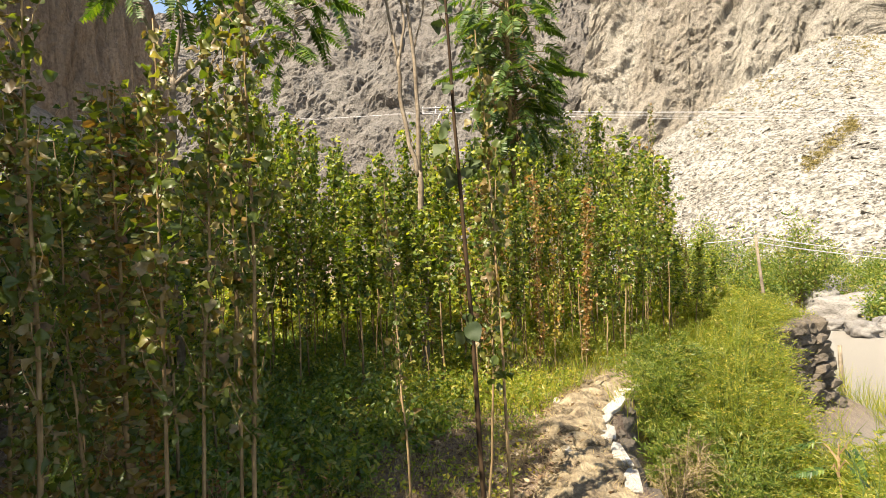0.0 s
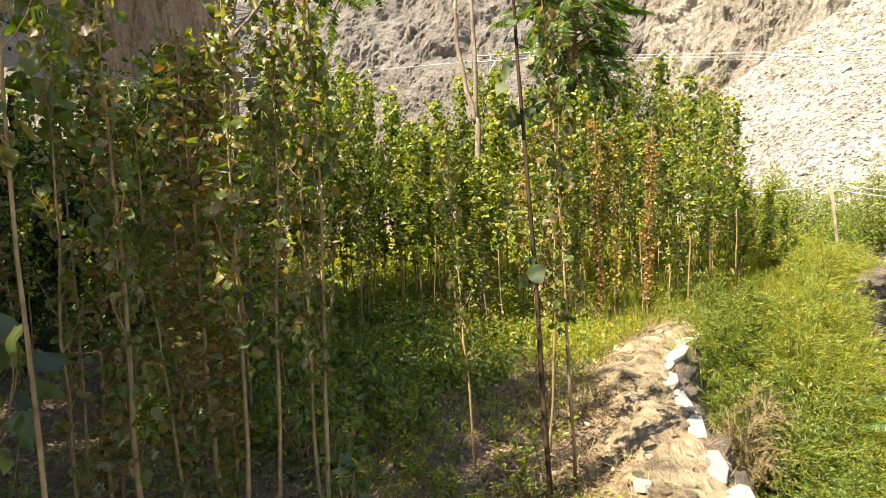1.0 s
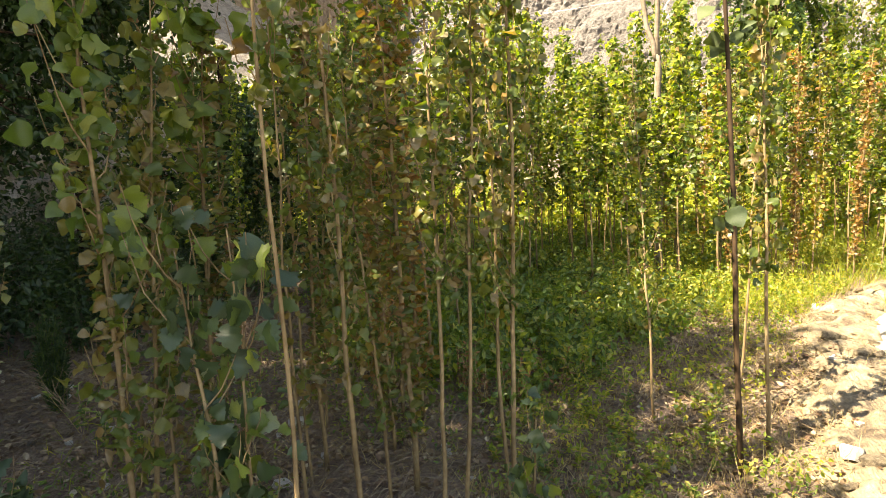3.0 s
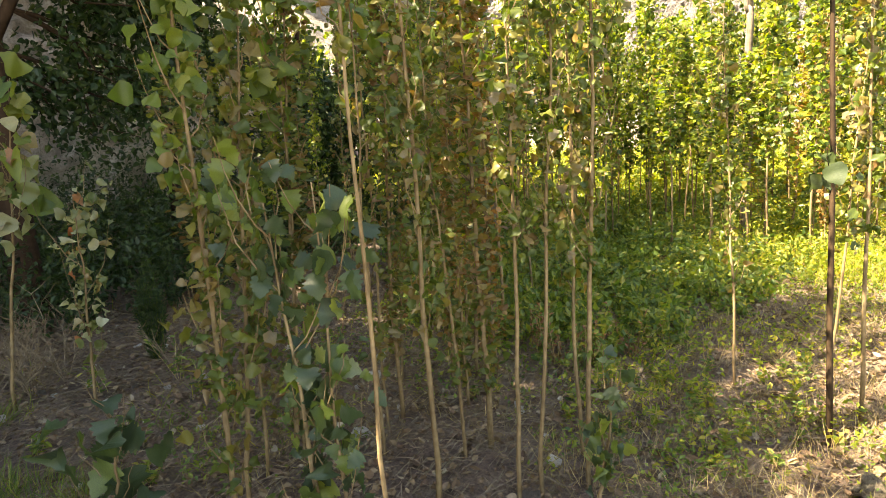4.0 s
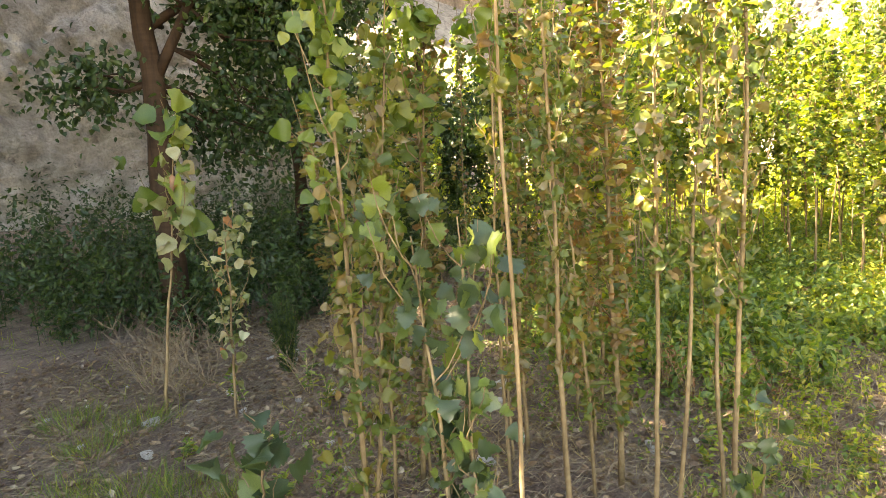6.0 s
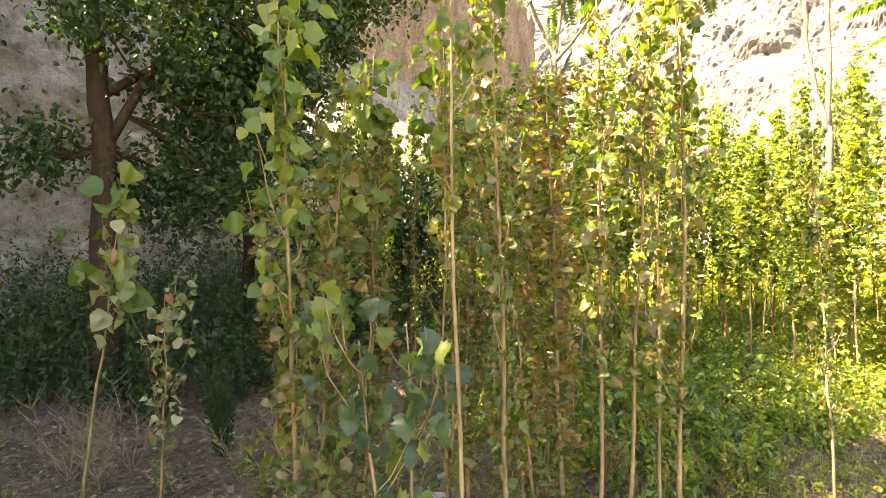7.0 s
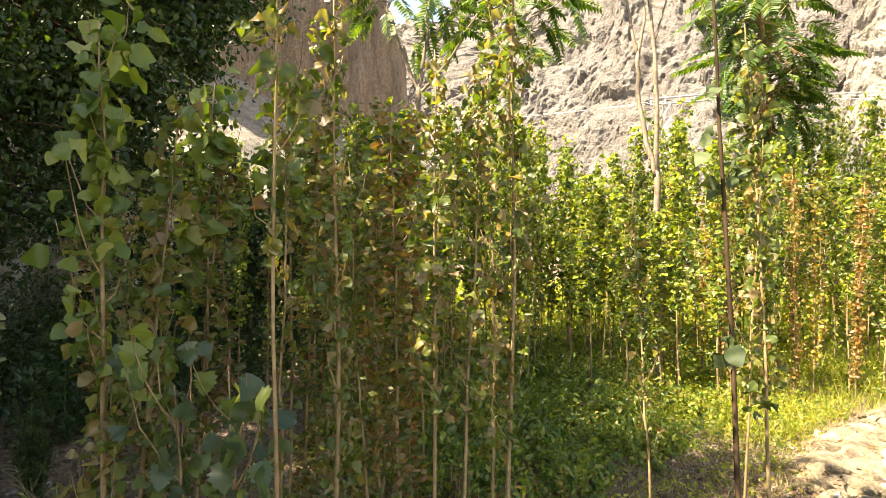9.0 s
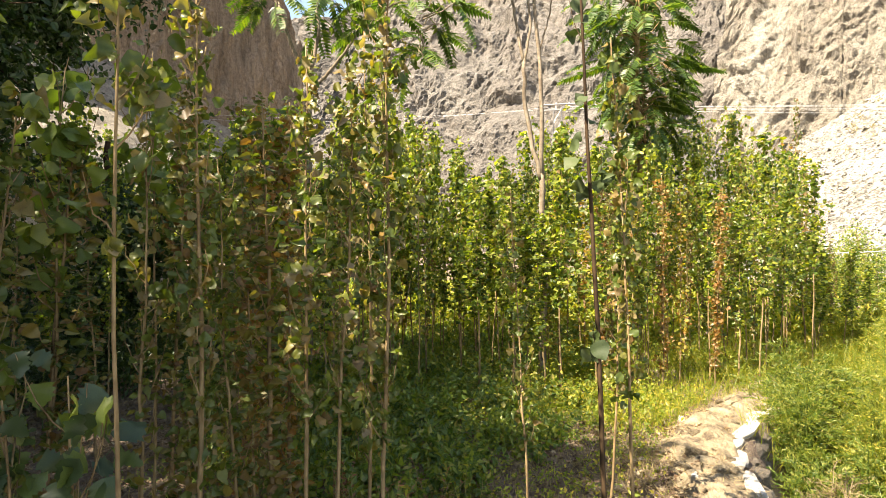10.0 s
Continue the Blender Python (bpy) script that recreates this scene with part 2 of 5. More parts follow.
def ground_material():
    """Bare soil with straw and leaf crumbs, sand on the low side."""
    m, t, bsdf, _ = nodes_of("soil")
    big, mid, fine = noise_tex(t, 0.7, 5, 0.6), noise_tex(t, 6.0, 7, 0.7), noise_tex(t, 70.0, 6, 0.75)
    col = ramp(t, mid, [(0.30, (0.085, 0.056, 0.042)), (0.48, (0.190, 0.132, 0.098)), (0.58, (0.245, 0.178, 0.132)), (0.72, (0.34, 0.265, 0.195))])
    col = mix_rgb(t, 0.6, col, ramp(t, big, [(0.35, (0.7, 0.68, 0.66)), (0.65, (1.15, 1.12, 1.05))]), "MULTIPLY")
    col = mix_rgb(t, 0.7, col, ramp(t, fine, [(0.36, (0.36, 0.34, 0.33)), (0.5, (0.9, 0.9, 0.9)), (0.66, (1.6, 1.56, 1.46))]), "MULTIPLY")
    for turn in (0.4, 1.5, 2.6):
        straw = noise_tex(t, 55.0, 3, 0.5, scaled(t, 1.0, 0.10, 1.0, (0, 0, turn)), 0.4)
        col = mix_rgb(t, ramp(t, straw, [(0.63, (0, 0, 0)), (0.68, (1, 1, 1))]), col, (0.30, 0.245, 0.16))
    sep = t.nodes.new("ShaderNodeSeparateXYZ")
    t.links.new(t.nodes.new("ShaderNodeTexCoord").outputs["Object"], sep.inputs[0])
    low = t.nodes.new("ShaderNodeMapRange")
    low.inputs[1].default_value, low.inputs[2].default_value, low.inputs[3].default_value, low.inputs[4].default_value = -1.9, -1.2, 1, 0
    t.links.new(sep.outputs[2], low.inputs[0])
    sand = ramp(t, fine, [(0.3, (0.22, 0.20, 0.165)), (0.7, (0.31, 0.288, 0.25))])
    col = mix_rgb(t, low.outputs[0], col, sand)
    t.links.new(col, bsdf.inputs["Base Color"])
    bsdf.inputs["Roughness"].default_value = 0.95
    add = t.nodes.new("ShaderNodeMath")
    add.operation = "ADD"
    t.links.new(mid, add.inputs[0])
    t.links.new(fine, add.inputs[1])
    bump(t, bsdf, add.outputs[0], 1.0, 0.05)
    return m


def bund_material():
    """Trodden straw-strewn earth on top of the bank."""
    m, t, bsdf, _ = nodes_of("bank_earth")
    mid, fine = noise_tex(t, 5.0, 7, 0.7), noise_tex(t, 55.0, 6, 0.8)
    straw = noise_tex(t, 30.0, 5, 0.7, scaled(t, 1.0, 0.22, 1.0, (0, 0, 0.9)))
    col = ramp(t, mid, [(0.36, (0.085, 0.062, 0.040)), (0.46, (0.22, 0.175, 0.11)), (0.60, (0.335, 0.28, 0.185)), (0.78, (0.44, 0.385, 0.28))])
    col = mix_rgb(t, 0.7, col, ramp(t, straw, [(0.35, (0.55, 0.5, 0.45)), (0.65, (1.25, 1.22, 1.15))]), "MULTIPLY")
    col = mix_rgb(t, 0.5, col, ramp(t, fine, [(0.3, (0.6, 0.58, 0.55)), (0.7, (1.2, 1.2, 1.2))]), "MULTIPLY")
    t.links.new(col, bsdf.inputs["Base Color"])
    bsdf.inputs["Roughness"].default_value = 0.95
    bump(t, bsdf, straw, 1.0, 0.05)
    return m


def plain(name, col, rough=0.6, metal=0.0):
    m, t, bsdf, _ = nodes_of(name)
    n = noise_tex(t, 8.0, 4, 0.6)
    t.links.new(ramp(t, n, [(0.3, tuple(0.8 * c for c in col)), (0.7, tuple(min(1, 1.15 * c) for c in col))]), bsdf.inputs["Base Color"])
    bsdf.inputs["Roughness"].default_value, bsdf.inputs["Metallic"].default_value = rough, metal
    return m


M_SOIL, M_BUND = ground_material(), bund_material()
M_STEEL = plain("galvanised_steel", (0.22, 0.22, 0.22), 0.5, 0.6)
M_CABLE = plain("cable", (0.55, 0.55, 0.55), 0.45, 0.3)


# ---- mesh tools ----
class Soup:
    """Collects vertices and faces for one mesh."""

    def __init__(self):
        self.v, self.f, self.n = [], [], 0

    def add(self, verts, faces):
        self.v.append(np.asarray(verts, float).reshape(-1, 3))
        self.f.extend([tuple(int(i) + self.n for i in f) for f in faces])
        self.n += len(self.v[-1])

    def tube(self, pts, radii, sides=6, cap=True):
        pts = np.asarray(pts, float)
        tan = np.gradient(pts, axis=0)
        tan /= np.linalg.norm(tan, axis=1)[:, None] + 1e-9
        ref = np.array([0.0, 1.0, 0.0]) if abs(tan[0][2]) > 0.7 else np.array([0.0, 0.0, 1.0])
        a = np.cross(tan, ref)
        a /= np.linalg.norm(a, axis=1)[:, None] + 1e-9
        b = np.cross(tan, a)
        ang = np.arange(sides) / sides * 2 * np.pi
        ring = (np.cos(ang)[None, :, None] * a[:, None] + np.sin(ang)[None, :, None] * b[:, None]) * np.asarray(radii, float)[:, None, None]
        verts = (pts[:, None] + ring).reshape(-1, 3)
        faces = [(i * sides + k, i * sides + (k + 1) % sides, (i + 1) * sides + (k + 1) % sides, (i + 1) * sides + k) for i in range(len(pts) - 1) for k in range(sides)]
        if cap:
            faces += [tuple(range(sides))[::-1], tuple((len(pts) - 1) * sides + k for k in range(sides))]
        self.add(verts, faces)

    def blades(self, template, base, tip_dir, up, size, width=1.0):
        """Many copies of a flat template: base points, direction to the tip, normals, sizes."""
        tv, tf = template
        tv = np.asarray(tv, float)
        d = tip_dir / (np.linalg.norm(tip_dir, axis=1)[:, None] + 1e-9)
        s = np.cross(d, up)
        s /= np.linalg.norm(s, axis=1)[:, None] + 1e-9
        n = np.cross(s, d)
        size = np.broadcast_to(np.asarray(size, float), (len(base),))
        v = base[:, None] + size[:, None, None] * (tv[None, :, 0:1] * width * s[:, None] + tv[None, :, 1:2] * d[:, None] + tv[None, :, 2:3] * n[:, None])
        k = len(tv)
        off = self.n
        self.v.append(v.reshape(-1, 3))
        for i in range(len(base)):
            o = off + i * k
            self.f.extend([tuple(o + j for j in f) for f in tf])
        self.n += len(base) * k

    def mesh(self, name, mat, smooth=False):
        me = bpy.data.meshes.new(name)
        me.from_pydata(np.concatenate(self.v).tolist() if self.v else [], [], self.f)
        me.materials.append(mat)
        if smooth:
            me.shade_smooth()
        return me


# Leaf outlines: x across, y to the tip, z out of the blade (folded along the midrib, tip drooping)
LEAF_FAR = ([(0, 0, 0), (0.42, 0.16, 0.07), (0.34, 0.62, 0.05), (0, 1, -0.1), (-0.34, 0.62, 0.05), (-0.42, 0.16, 0.07)], [(0, 1, 2, 3), (0, 3, 4, 5)])


def leaf_shape(tooth, fold, droop, wave, phase, n=15, wide=0.5):
    """A toothed heart-shaped blade with midrib and stalk, curved along and across."""
    mid, right, left = [], [], []
    for i in range(n):
        s = i / (n - 1)
        w = wide * max(0.0, math.sin(math.pi * s ** 0.62)) ** 0.8 * (1 - tooth * (i % 2))
        sag = -droop * s * s
        mid.append((0, s, sag))
        lobe = -0.05 if 0 < s < 0.2 else 0.0
        right.append((w, s + lobe, sag + fold * w + wave * w * math.sin(8 * s + phase)))
        left.append((-w, s + lobe, sag + fold * w + wave * w * math.sin(8 * s + phase + 2.0)))
    verts = mid + right + left + [(-0.012, -0.5, -0.06), (0.012, -0.5, -0.06)]
    faces = []
    for i in range(n - 1):
        faces.append((i, n + i, n + i + 1, i + 1))
        faces.append((i, i + 1, 2 * n + i + 1, 2 * n + i))
    return verts, faces + [(0, 3 * n, 3 * n + 1)]


LEAVES_FLAT = [leaf_shape(0.05, 0.22, 0.15, 0.25, 0.0), leaf_shape(0.07, 0.3, 0.25, 0.3, 1.3), leaf_shape(0.06, 0.1, 0.3, 0.35, 2.6), leaf_shape(0.05, 0.4, 0.1, 0.2, 4.0)]
LEAVES_CURL = [leaf_shape(0.12, 1.1, 0.5, 0.6, 0.5, wide=0.36), leaf_shape(0.15, 0.8, 0.8, 0.9, 2.0, wide=0.38), leaf_shape(0.12, 1.4, 0.3, 0.7, 3.4, wide=0.33)]
LEAVES_TOOTHED = [leaf_shape(0.30, 0.25, 0.15, 0.3, 0.0, 13, 0.52), leaf_shape(0.33, 0.15, 0.3, 0.35, 1.7, 12, 0.5), leaf_shape(0.28, 0.3, 0.2, 0.3, 3.1, 12, 0.54)]
LEAF_CURLED = ([(0, 0, 0), (0.30, 0.2, 0.22), (0.26, 0.65, 0.26), (0, 1, 0.2), (-0.34, 0.6, 0.16), (-0.28, 0.2, 0.1), (0, 0.5, -0.04)], [(0, 1, 6), (1, 2, 6), (2, 3, 6), (3, 4, 6), (4, 5, 6), (5, 0, 6)])
LEAF_KITE = ([(0, 0, 0), (0.42, 0.36, 0.08), (0, 1, -0.1), (-0.42, 0.36, 0.08)], [(0, 1, 2), (0, 2, 3)])
LEAF_LANCE = ([(0, 0, 0), (0.13, 0.3, 0.03), (0, 1, -0.08), (-0.13, 0.3, 0.03)], [(0, 1, 2), (0, 2, 3)])
BLADE = ([(-0.5, 0, 0), (0.5, 0, 0), (0.38, 0.5, 0.05), (-0.38, 0.5, 0.05), (0, 1, 0.22)], [(0, 1, 2, 3), (3, 2, 4)])


def unit(n, r=rng):
    v = r.normal(size=(n, 3))
    return v / np.linalg.norm(v, axis=1)[:, None]


def part(name, me, parent, label="", at=None):
    ob = new(name, me)
    ob.parent = parent
    if at is not None:
        ob.matrix_basis = at
    if label:
        ob["label"] = label
    return ob


def thing(name, at, label, category, group="", kind=""):
    ob = new(name)
    ob.empty_display_size = 0.2
    ob.matrix_basis = at
    return tagged(ob, label, category, group, kind)


# ---- ground ----
def edge_x(y):
    """Where the field's edge lies: the stone-lined lip on the river side."""
    return np.interp(y, [-40, -6, 0, 2.9, 3.8, 4.7, 5.2, 6.4, 8.0, 9.6, 10.6, 12, 18, 40], [-3.0, -0.4, 0.6, 1.12, 1.24, 1.32, 1.40, 1.92, 3.0, 5.2, 6.3, 6.5, 6.9, 8.0])


def bank_x(y):
    """Middle line of the trodden bank along the lip."""
    return edge_x(y) - 0.40


def height(x, y):
    x, y = np.asarray(x, float), np.asarray(y, float)
    d = x - edge_x(y)
    z = 0.05 * np.sin(1.3 * x + 0.4 * y) * np.cos(0.9 * y - 0.3 * x) + 0.02 * np.sin(4.1 * x + 1.7) * np.sin(3.7 * y)
    bank = 0.09 * np.exp(-((x - bank_x(y)) / 0.36) ** 2) * np.clip((8.6 - y) / 1.5, 0, 1)
    z = z + bank + 0.9 * np.clip((-x - 7.0) / 5.0, 0, 1) ** 1.5
    tall = np.clip((y - 9.0) / 0.5, 0, 1)                       # beside the tall wall the ground ends abruptly
    drop = np.clip((d - 0.02 - 0.10 * tall) / (0.5 - 0.38 * tall), 0, 1)
    low = -1.15 - 1.05 * np.clip((d - 0.5) / 2.0, 0, 1) + 0.05 * np.sin(0.8 * x) * np.sin(0.7 * y)
    return z * (1 - drop) + low * drop


def build_ground():
    def steps(fine, far):
        a = list(np.arange(-fine, fine + 1e-6, 0.11))
        s, p = 0.15, fine
        tail = []
        while p < far:
            p += s
            s *= 1.16
            tail.append(p)
        return np.array([-q for q in tail[::-1]] + a + tail)
    xs, ys = steps(8.0, 900.0), steps(8.0, 900.0) + 5.0
    gx, gy = np.meshgrid(xs, ys)
    gz = height(gx, gy)
    s = Soup()
    w = len(xs)
    s.add(np.stack([gx, gy, gz], -1).reshape(-1, 3), [(j * w + i, j * w + i + 1, (j + 1) * w + i + 1, (j + 1) * w + i) for j in range(len(ys) - 1) for i in range(w - 1)])
    ob = new("ground", s.mesh("ground", M_SOIL, True))
    return tagged(ob, "bare brown soil of the plantation falling to pale river sand", "ground", kind="structure")


build_ground()


def build_bank():
    """The trodden earth crust of the bank, lying on the ground along the lip."""
    ys = np.arange(-1.5, 8.0, 0.035)
    us = np.linspace(-0.36, 0.33, 25)
    s = Soup()
    verts = []
    for y in ys:
        for u in us:
            x = bank_x(y) + u + 0.05 * math.sin(3.1 * y) * (1 if u < 0 else 0.3)
            lump = 0.05 * noise.noise((x * 3.0, y * 3.0, 1.0)) + 0.038 * noise.noise((x * 9.0, y * 9.0, 4.0)) + 0.022 * noise.noise((x * 25.0, y * 25.0, 7.0))
            fade = min(1.0, max(0.0, (0.36 + u) / 0.25), (0.40 - u) / 0.1)
            verts.append((x, y, float(height(x, y)) + 0.012 + (lump + 0.02) * fade - 0.03 * (1 - fade)))
    w = len(us)
    s.add(verts, [(j * w + i, j * w + i + 1, (j + 1) * w + i + 1, (j + 1) * w + i) for j in range(len(ys) - 1) for i in range(w - 1)])
    return tagged(new("bank", s.mesh("bank", M_BUND, True)), "trodden sunlit earth bank strewn with straw", "path", kind="structure")


build_bank()


# ---- mountains ----
def fractal(p, octaves=6, ridge=True, keep=0.53):
    total, amp, f = 0.0, 1.0, 1.0
    for _ in range(octaves):
        n = noise.noise((p[0] * f, p[1] * f, p[2] * f))
        total += amp * ((1 - 2 * abs(n)) if ridge else n)
        amp *= keep
        f *= 2.1
    return total


def crag(q):
    """Broken rock: broad buttresses, blocks parted by creases, and fine rubble."""
    w = 0.35 * noise.noise((q[0] * 1.7 + 5, q[1] * 1.7, q[2] * 1.7))
    q = (q[0] + w, q[1] - w, q[2] + w)
    big = fractal((q[0] * 0.45, q[1] * 0.45, q[2] * 0.45), 3)
    folds = sum(0.6 ** k * abs(noise.noise((q[0] * 2.1 ** k + k, q[1] * 2.1 ** k, q[2] * 2.1 ** k))) for k in range(6))
    d, _ = noise.voronoi((q[0] * 2.6, q[1] * 2.6, q[2] * 2.6))
    e, _ = noise.voronoi((q[0] * 7.0, q[1] * 7.0, q[2] * 7.0))
    return 0.42 * (big - 0.6) + 0.75 * (folds - 0.5) + 0.5 * min(0.3, d[1] - d[0]) + 0.2 * min(0.3, e[1] - e[0])


def rock_wall(name, plan, z0, tops, step, batter, amp, freq, mat, label, squash=1.0, category="cliff", shear=0.0):
    """A rock face over a line in plan, leaning back by batter, broken up by ridged noise. tops: height at each plan point."""
    plan = np.array(plan, float)
    seg = np.linalg.norm(np.diff(plan, axis=0), axis=1)
    dist = np.concatenate([[0], np.cumsum(seg)])
    n = int(dist[-1] / step) + 1
    u = np.linspace(0, dist[-1], n)
    px, py = np.interp(u, dist, plan[:, 0]), np.interp(u, dist, plan[:, 1])
    top = np.interp(u, dist, tops)
    tx, ty = np.gradient(px), np.gradient(py)
    ln = np.hypot(tx, ty)
    nx, ny = -ty / ln, tx / ln                       # into the rock
    m = int((max(tops) - z0) / step) + 1
    verts = []
    for j in range(m):
        for i in range(n):
            jag = 1 + 0.10 * fractal((u[i] * freq * 1.5, 3.0, 9.0), 5, False)
            z = z0 + (top[i] * jag - z0) * j / (m - 1)
            back = batter * (z - z0)
            x, y = px[i] + nx[i] * back, py[i] + ny[i] * back
            q = (x * freq, y * freq, (z + shear * u[i]) * freq * squash)
            h = amp * crag(q)
            verts.append((x - nx[i] * h, y - ny[i] * h, z + 0.25 * h))
    s = Soup()
    s.add(verts, [(j * n + i, j * n + i + 1, (j + 1) * n + i + 1, (j + 1) * n + i) for j in range(m - 1) for i in range(n - 1)])
    return tagged(new(name, s.mesh(name, mat)), label, category, kind="structure")


def polar(az, r):
    return (r * math.sin(radians(az)), r * math.cos(radians(az)))


rock_wall("mountain_north", [polar(-42, 155), polar(-36, 146), polar(-30, 137), polar(-27, 132), polar(-25, 130), polar(-22, 126), polar(-19, 123), polar(-15, 119), polar(-5, 112), polar(8, 108), polar(20, 112)], -4,
          [60, 64, 72, 82, 89, 98, 108, 120, 120, 118, 116], 0.6, 0.7, 6.0, 0.062, M_CLIFF, "grey-brown rocky mountainside with diagonal gullies", 0.5, "mountain", 0.9)
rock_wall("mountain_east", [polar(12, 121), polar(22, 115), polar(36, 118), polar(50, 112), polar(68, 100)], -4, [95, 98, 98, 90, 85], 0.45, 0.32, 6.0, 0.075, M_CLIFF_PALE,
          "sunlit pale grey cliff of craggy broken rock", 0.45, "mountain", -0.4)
rock_wall("cliff_west", [polar(-64, 62), polar(-52, 66), polar(-40, 68), polar(-30, 72), polar(-26.2, 75), polar(-24.0, 76), polar(-23.2, 84), polar(-24.5, 110)], -2, [52, 50, 46, 41, 33, 27, 27, 30], 0.4, 0.05, 2.2, 0.16,
          M_CLIFF_BROWN, "tall brown vertical cliff with streaked face", 0.25)


def slope_sheet(name, low, high, step, mat, label, amp):
    """A loose-stone slope between a foot line and a head line."""
    low, high = np.array(low, float), np.array(high, float)
    n = int(np.linalg.norm(np.diff(low, axis=0), axis=1).sum() / step) + 2
    m = int(np.linalg.norm(high - low, axis=1).mean() / step) + 2
    k = np.linspace(0, 1, len(low))
    u = np.linspace(0, 1, n)
    lo = np.stack([np.interp(u, k, low[:, c]) for c in range(3)], -1)
    hi = np.stack([np.interp(u, k, high[:, c]) for c in range(3)], -1)
    verts = []
    for j in range(m):
        p = lo + (hi - lo) * (j / (m - 1))
        for x, y, z in p:
            h = amp * (fractal((x * 0.09, y * 0.09, z * 0.09), 6, False)) + 0.10 * amp * fractal((x * 0.6, y * 0.6, z * 0.6), 3, False)
            verts.append((x, y, z + h * min(1.0, 6.0 * j / m)))
    s = Soup()
    s.add(verts, [(j * n + i, j * n + i + 1, (j + 1) * n + i + 1, (j + 1) * n + i) for j in range(m - 1) for i in range(n - 1)])
    return tagged(new(name, s.mesh(name, mat)), label, "slope", kind="structure")


SCREE_LOW = [(*polar(a, r), -3.2) for a, r in ((14, 70), (20, 58), (27, 50), (36, 46), (41, 45), (66, 44))]
SCREE_HIGH = [(*polar(a, r), z) for a, r, z in ((16, 116, 11), (19.5, 113, 18.5), (26, 118, 27.5), (33, 124, 36), (37, 124, 34), (66, 108, 36))]
slope_sheet("scree_slope", SCREE_LOW, SCREE_HIGH, 0.7, M_SCREE, "long pale grey scree slope of loose stones", 0.45)
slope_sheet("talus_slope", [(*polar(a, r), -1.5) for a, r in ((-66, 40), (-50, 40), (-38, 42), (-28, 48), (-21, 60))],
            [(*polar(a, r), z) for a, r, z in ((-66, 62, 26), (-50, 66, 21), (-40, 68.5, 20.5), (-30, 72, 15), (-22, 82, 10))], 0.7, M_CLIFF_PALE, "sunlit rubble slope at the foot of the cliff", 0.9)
# the southern stretch, out of view, is raised to throw shade on the yard
rock_wall("rock_wall_west", [(-6, -20), (-11.6, -9), (-12.8, -3), (-12.8, 1), (-12.2, 4), (-11.0, 7), (-10.8, 9), (-11.6, 14), (-16, 22)], -0.5, [16, 17, 17, 14.5, 10, 6.5, 5.0, 3.6, 3], 0.12, 0.13, 0.55, 0.62,
          M_WALLROCK, "pale conglomerate rock bank beside the plantation", 0.8)

# ---- plan of single plants: foot in the plan, and lean per metre of height ----
S = {
    "s0": ((-1.84, 1.38), (0.002, 0.002)),
    "s0r": ((-1.96, 1.55), (0.068, 0.069)),
    "s1": ((-1.02, 1.18), (0.003, 0.002)),
    "s2": ((-1.23, 1.82), (-0.003, -0.002)),
    "s3": ((-0.96, 2.0), (0.01, 0.004)),
    "s3r": ((-0.89, 2.08), (0.04, 0.012)),
    "s4": ((-0.74, 2.22), (0.013, 0.003)),
    "s4b": ((-0.82, 2.46), (-0.017, -0.004)),
    "tw": ((-0.22, 3.49), (-0.052, -0.001)),
    "dark": ((0.18, 2.97), (-0.046, 0.004)),
    "stemB": ((0.33, 3.25), (-0.042, 0.005)),
    "stemB2": ((0.22, 3.67), (0.054, -0.006)),
    "b": ((-1.28, 2.19), (-0.043, -0.021)),
    "sapl": ((-4.16, 1.82), (0.064, 0.128)),
    "sapl2": ((-3.67, 2.02), (0.011, 0.018)),
    "ystem": ((-1.32, 1.27), (0.006, 0.005)),
    "leafb": ((-1.25, 1.33), (0.117, 0.078)),
    "sprout4": ((-0.66, 1.99), (0.073, 0.016)),
    "bl": ((-2.16, 1.12), (0.078, 0.126)),
}
P_AIL, P_FORK, P_FORK2 = (1.22, 10.4), (-0.26, 7.6), (-3.5, 8.0)


# ---- poplars ----
def stem_line(h, lean, r, wob=0.0055, n=14):
    """Points of a slightly crooked upright stem."""
    z = np.linspace(0, h, n)
    w = np.cumsum(r.normal(size=(n, 2)) * wob, axis=0)
    w -= w[0] + (w[-1] - w[0]) * (z / h)[:, None]
    return np.stack([lean[0] * z + w[:, 0], lean[1] * z + w[:, 1], z], -1)


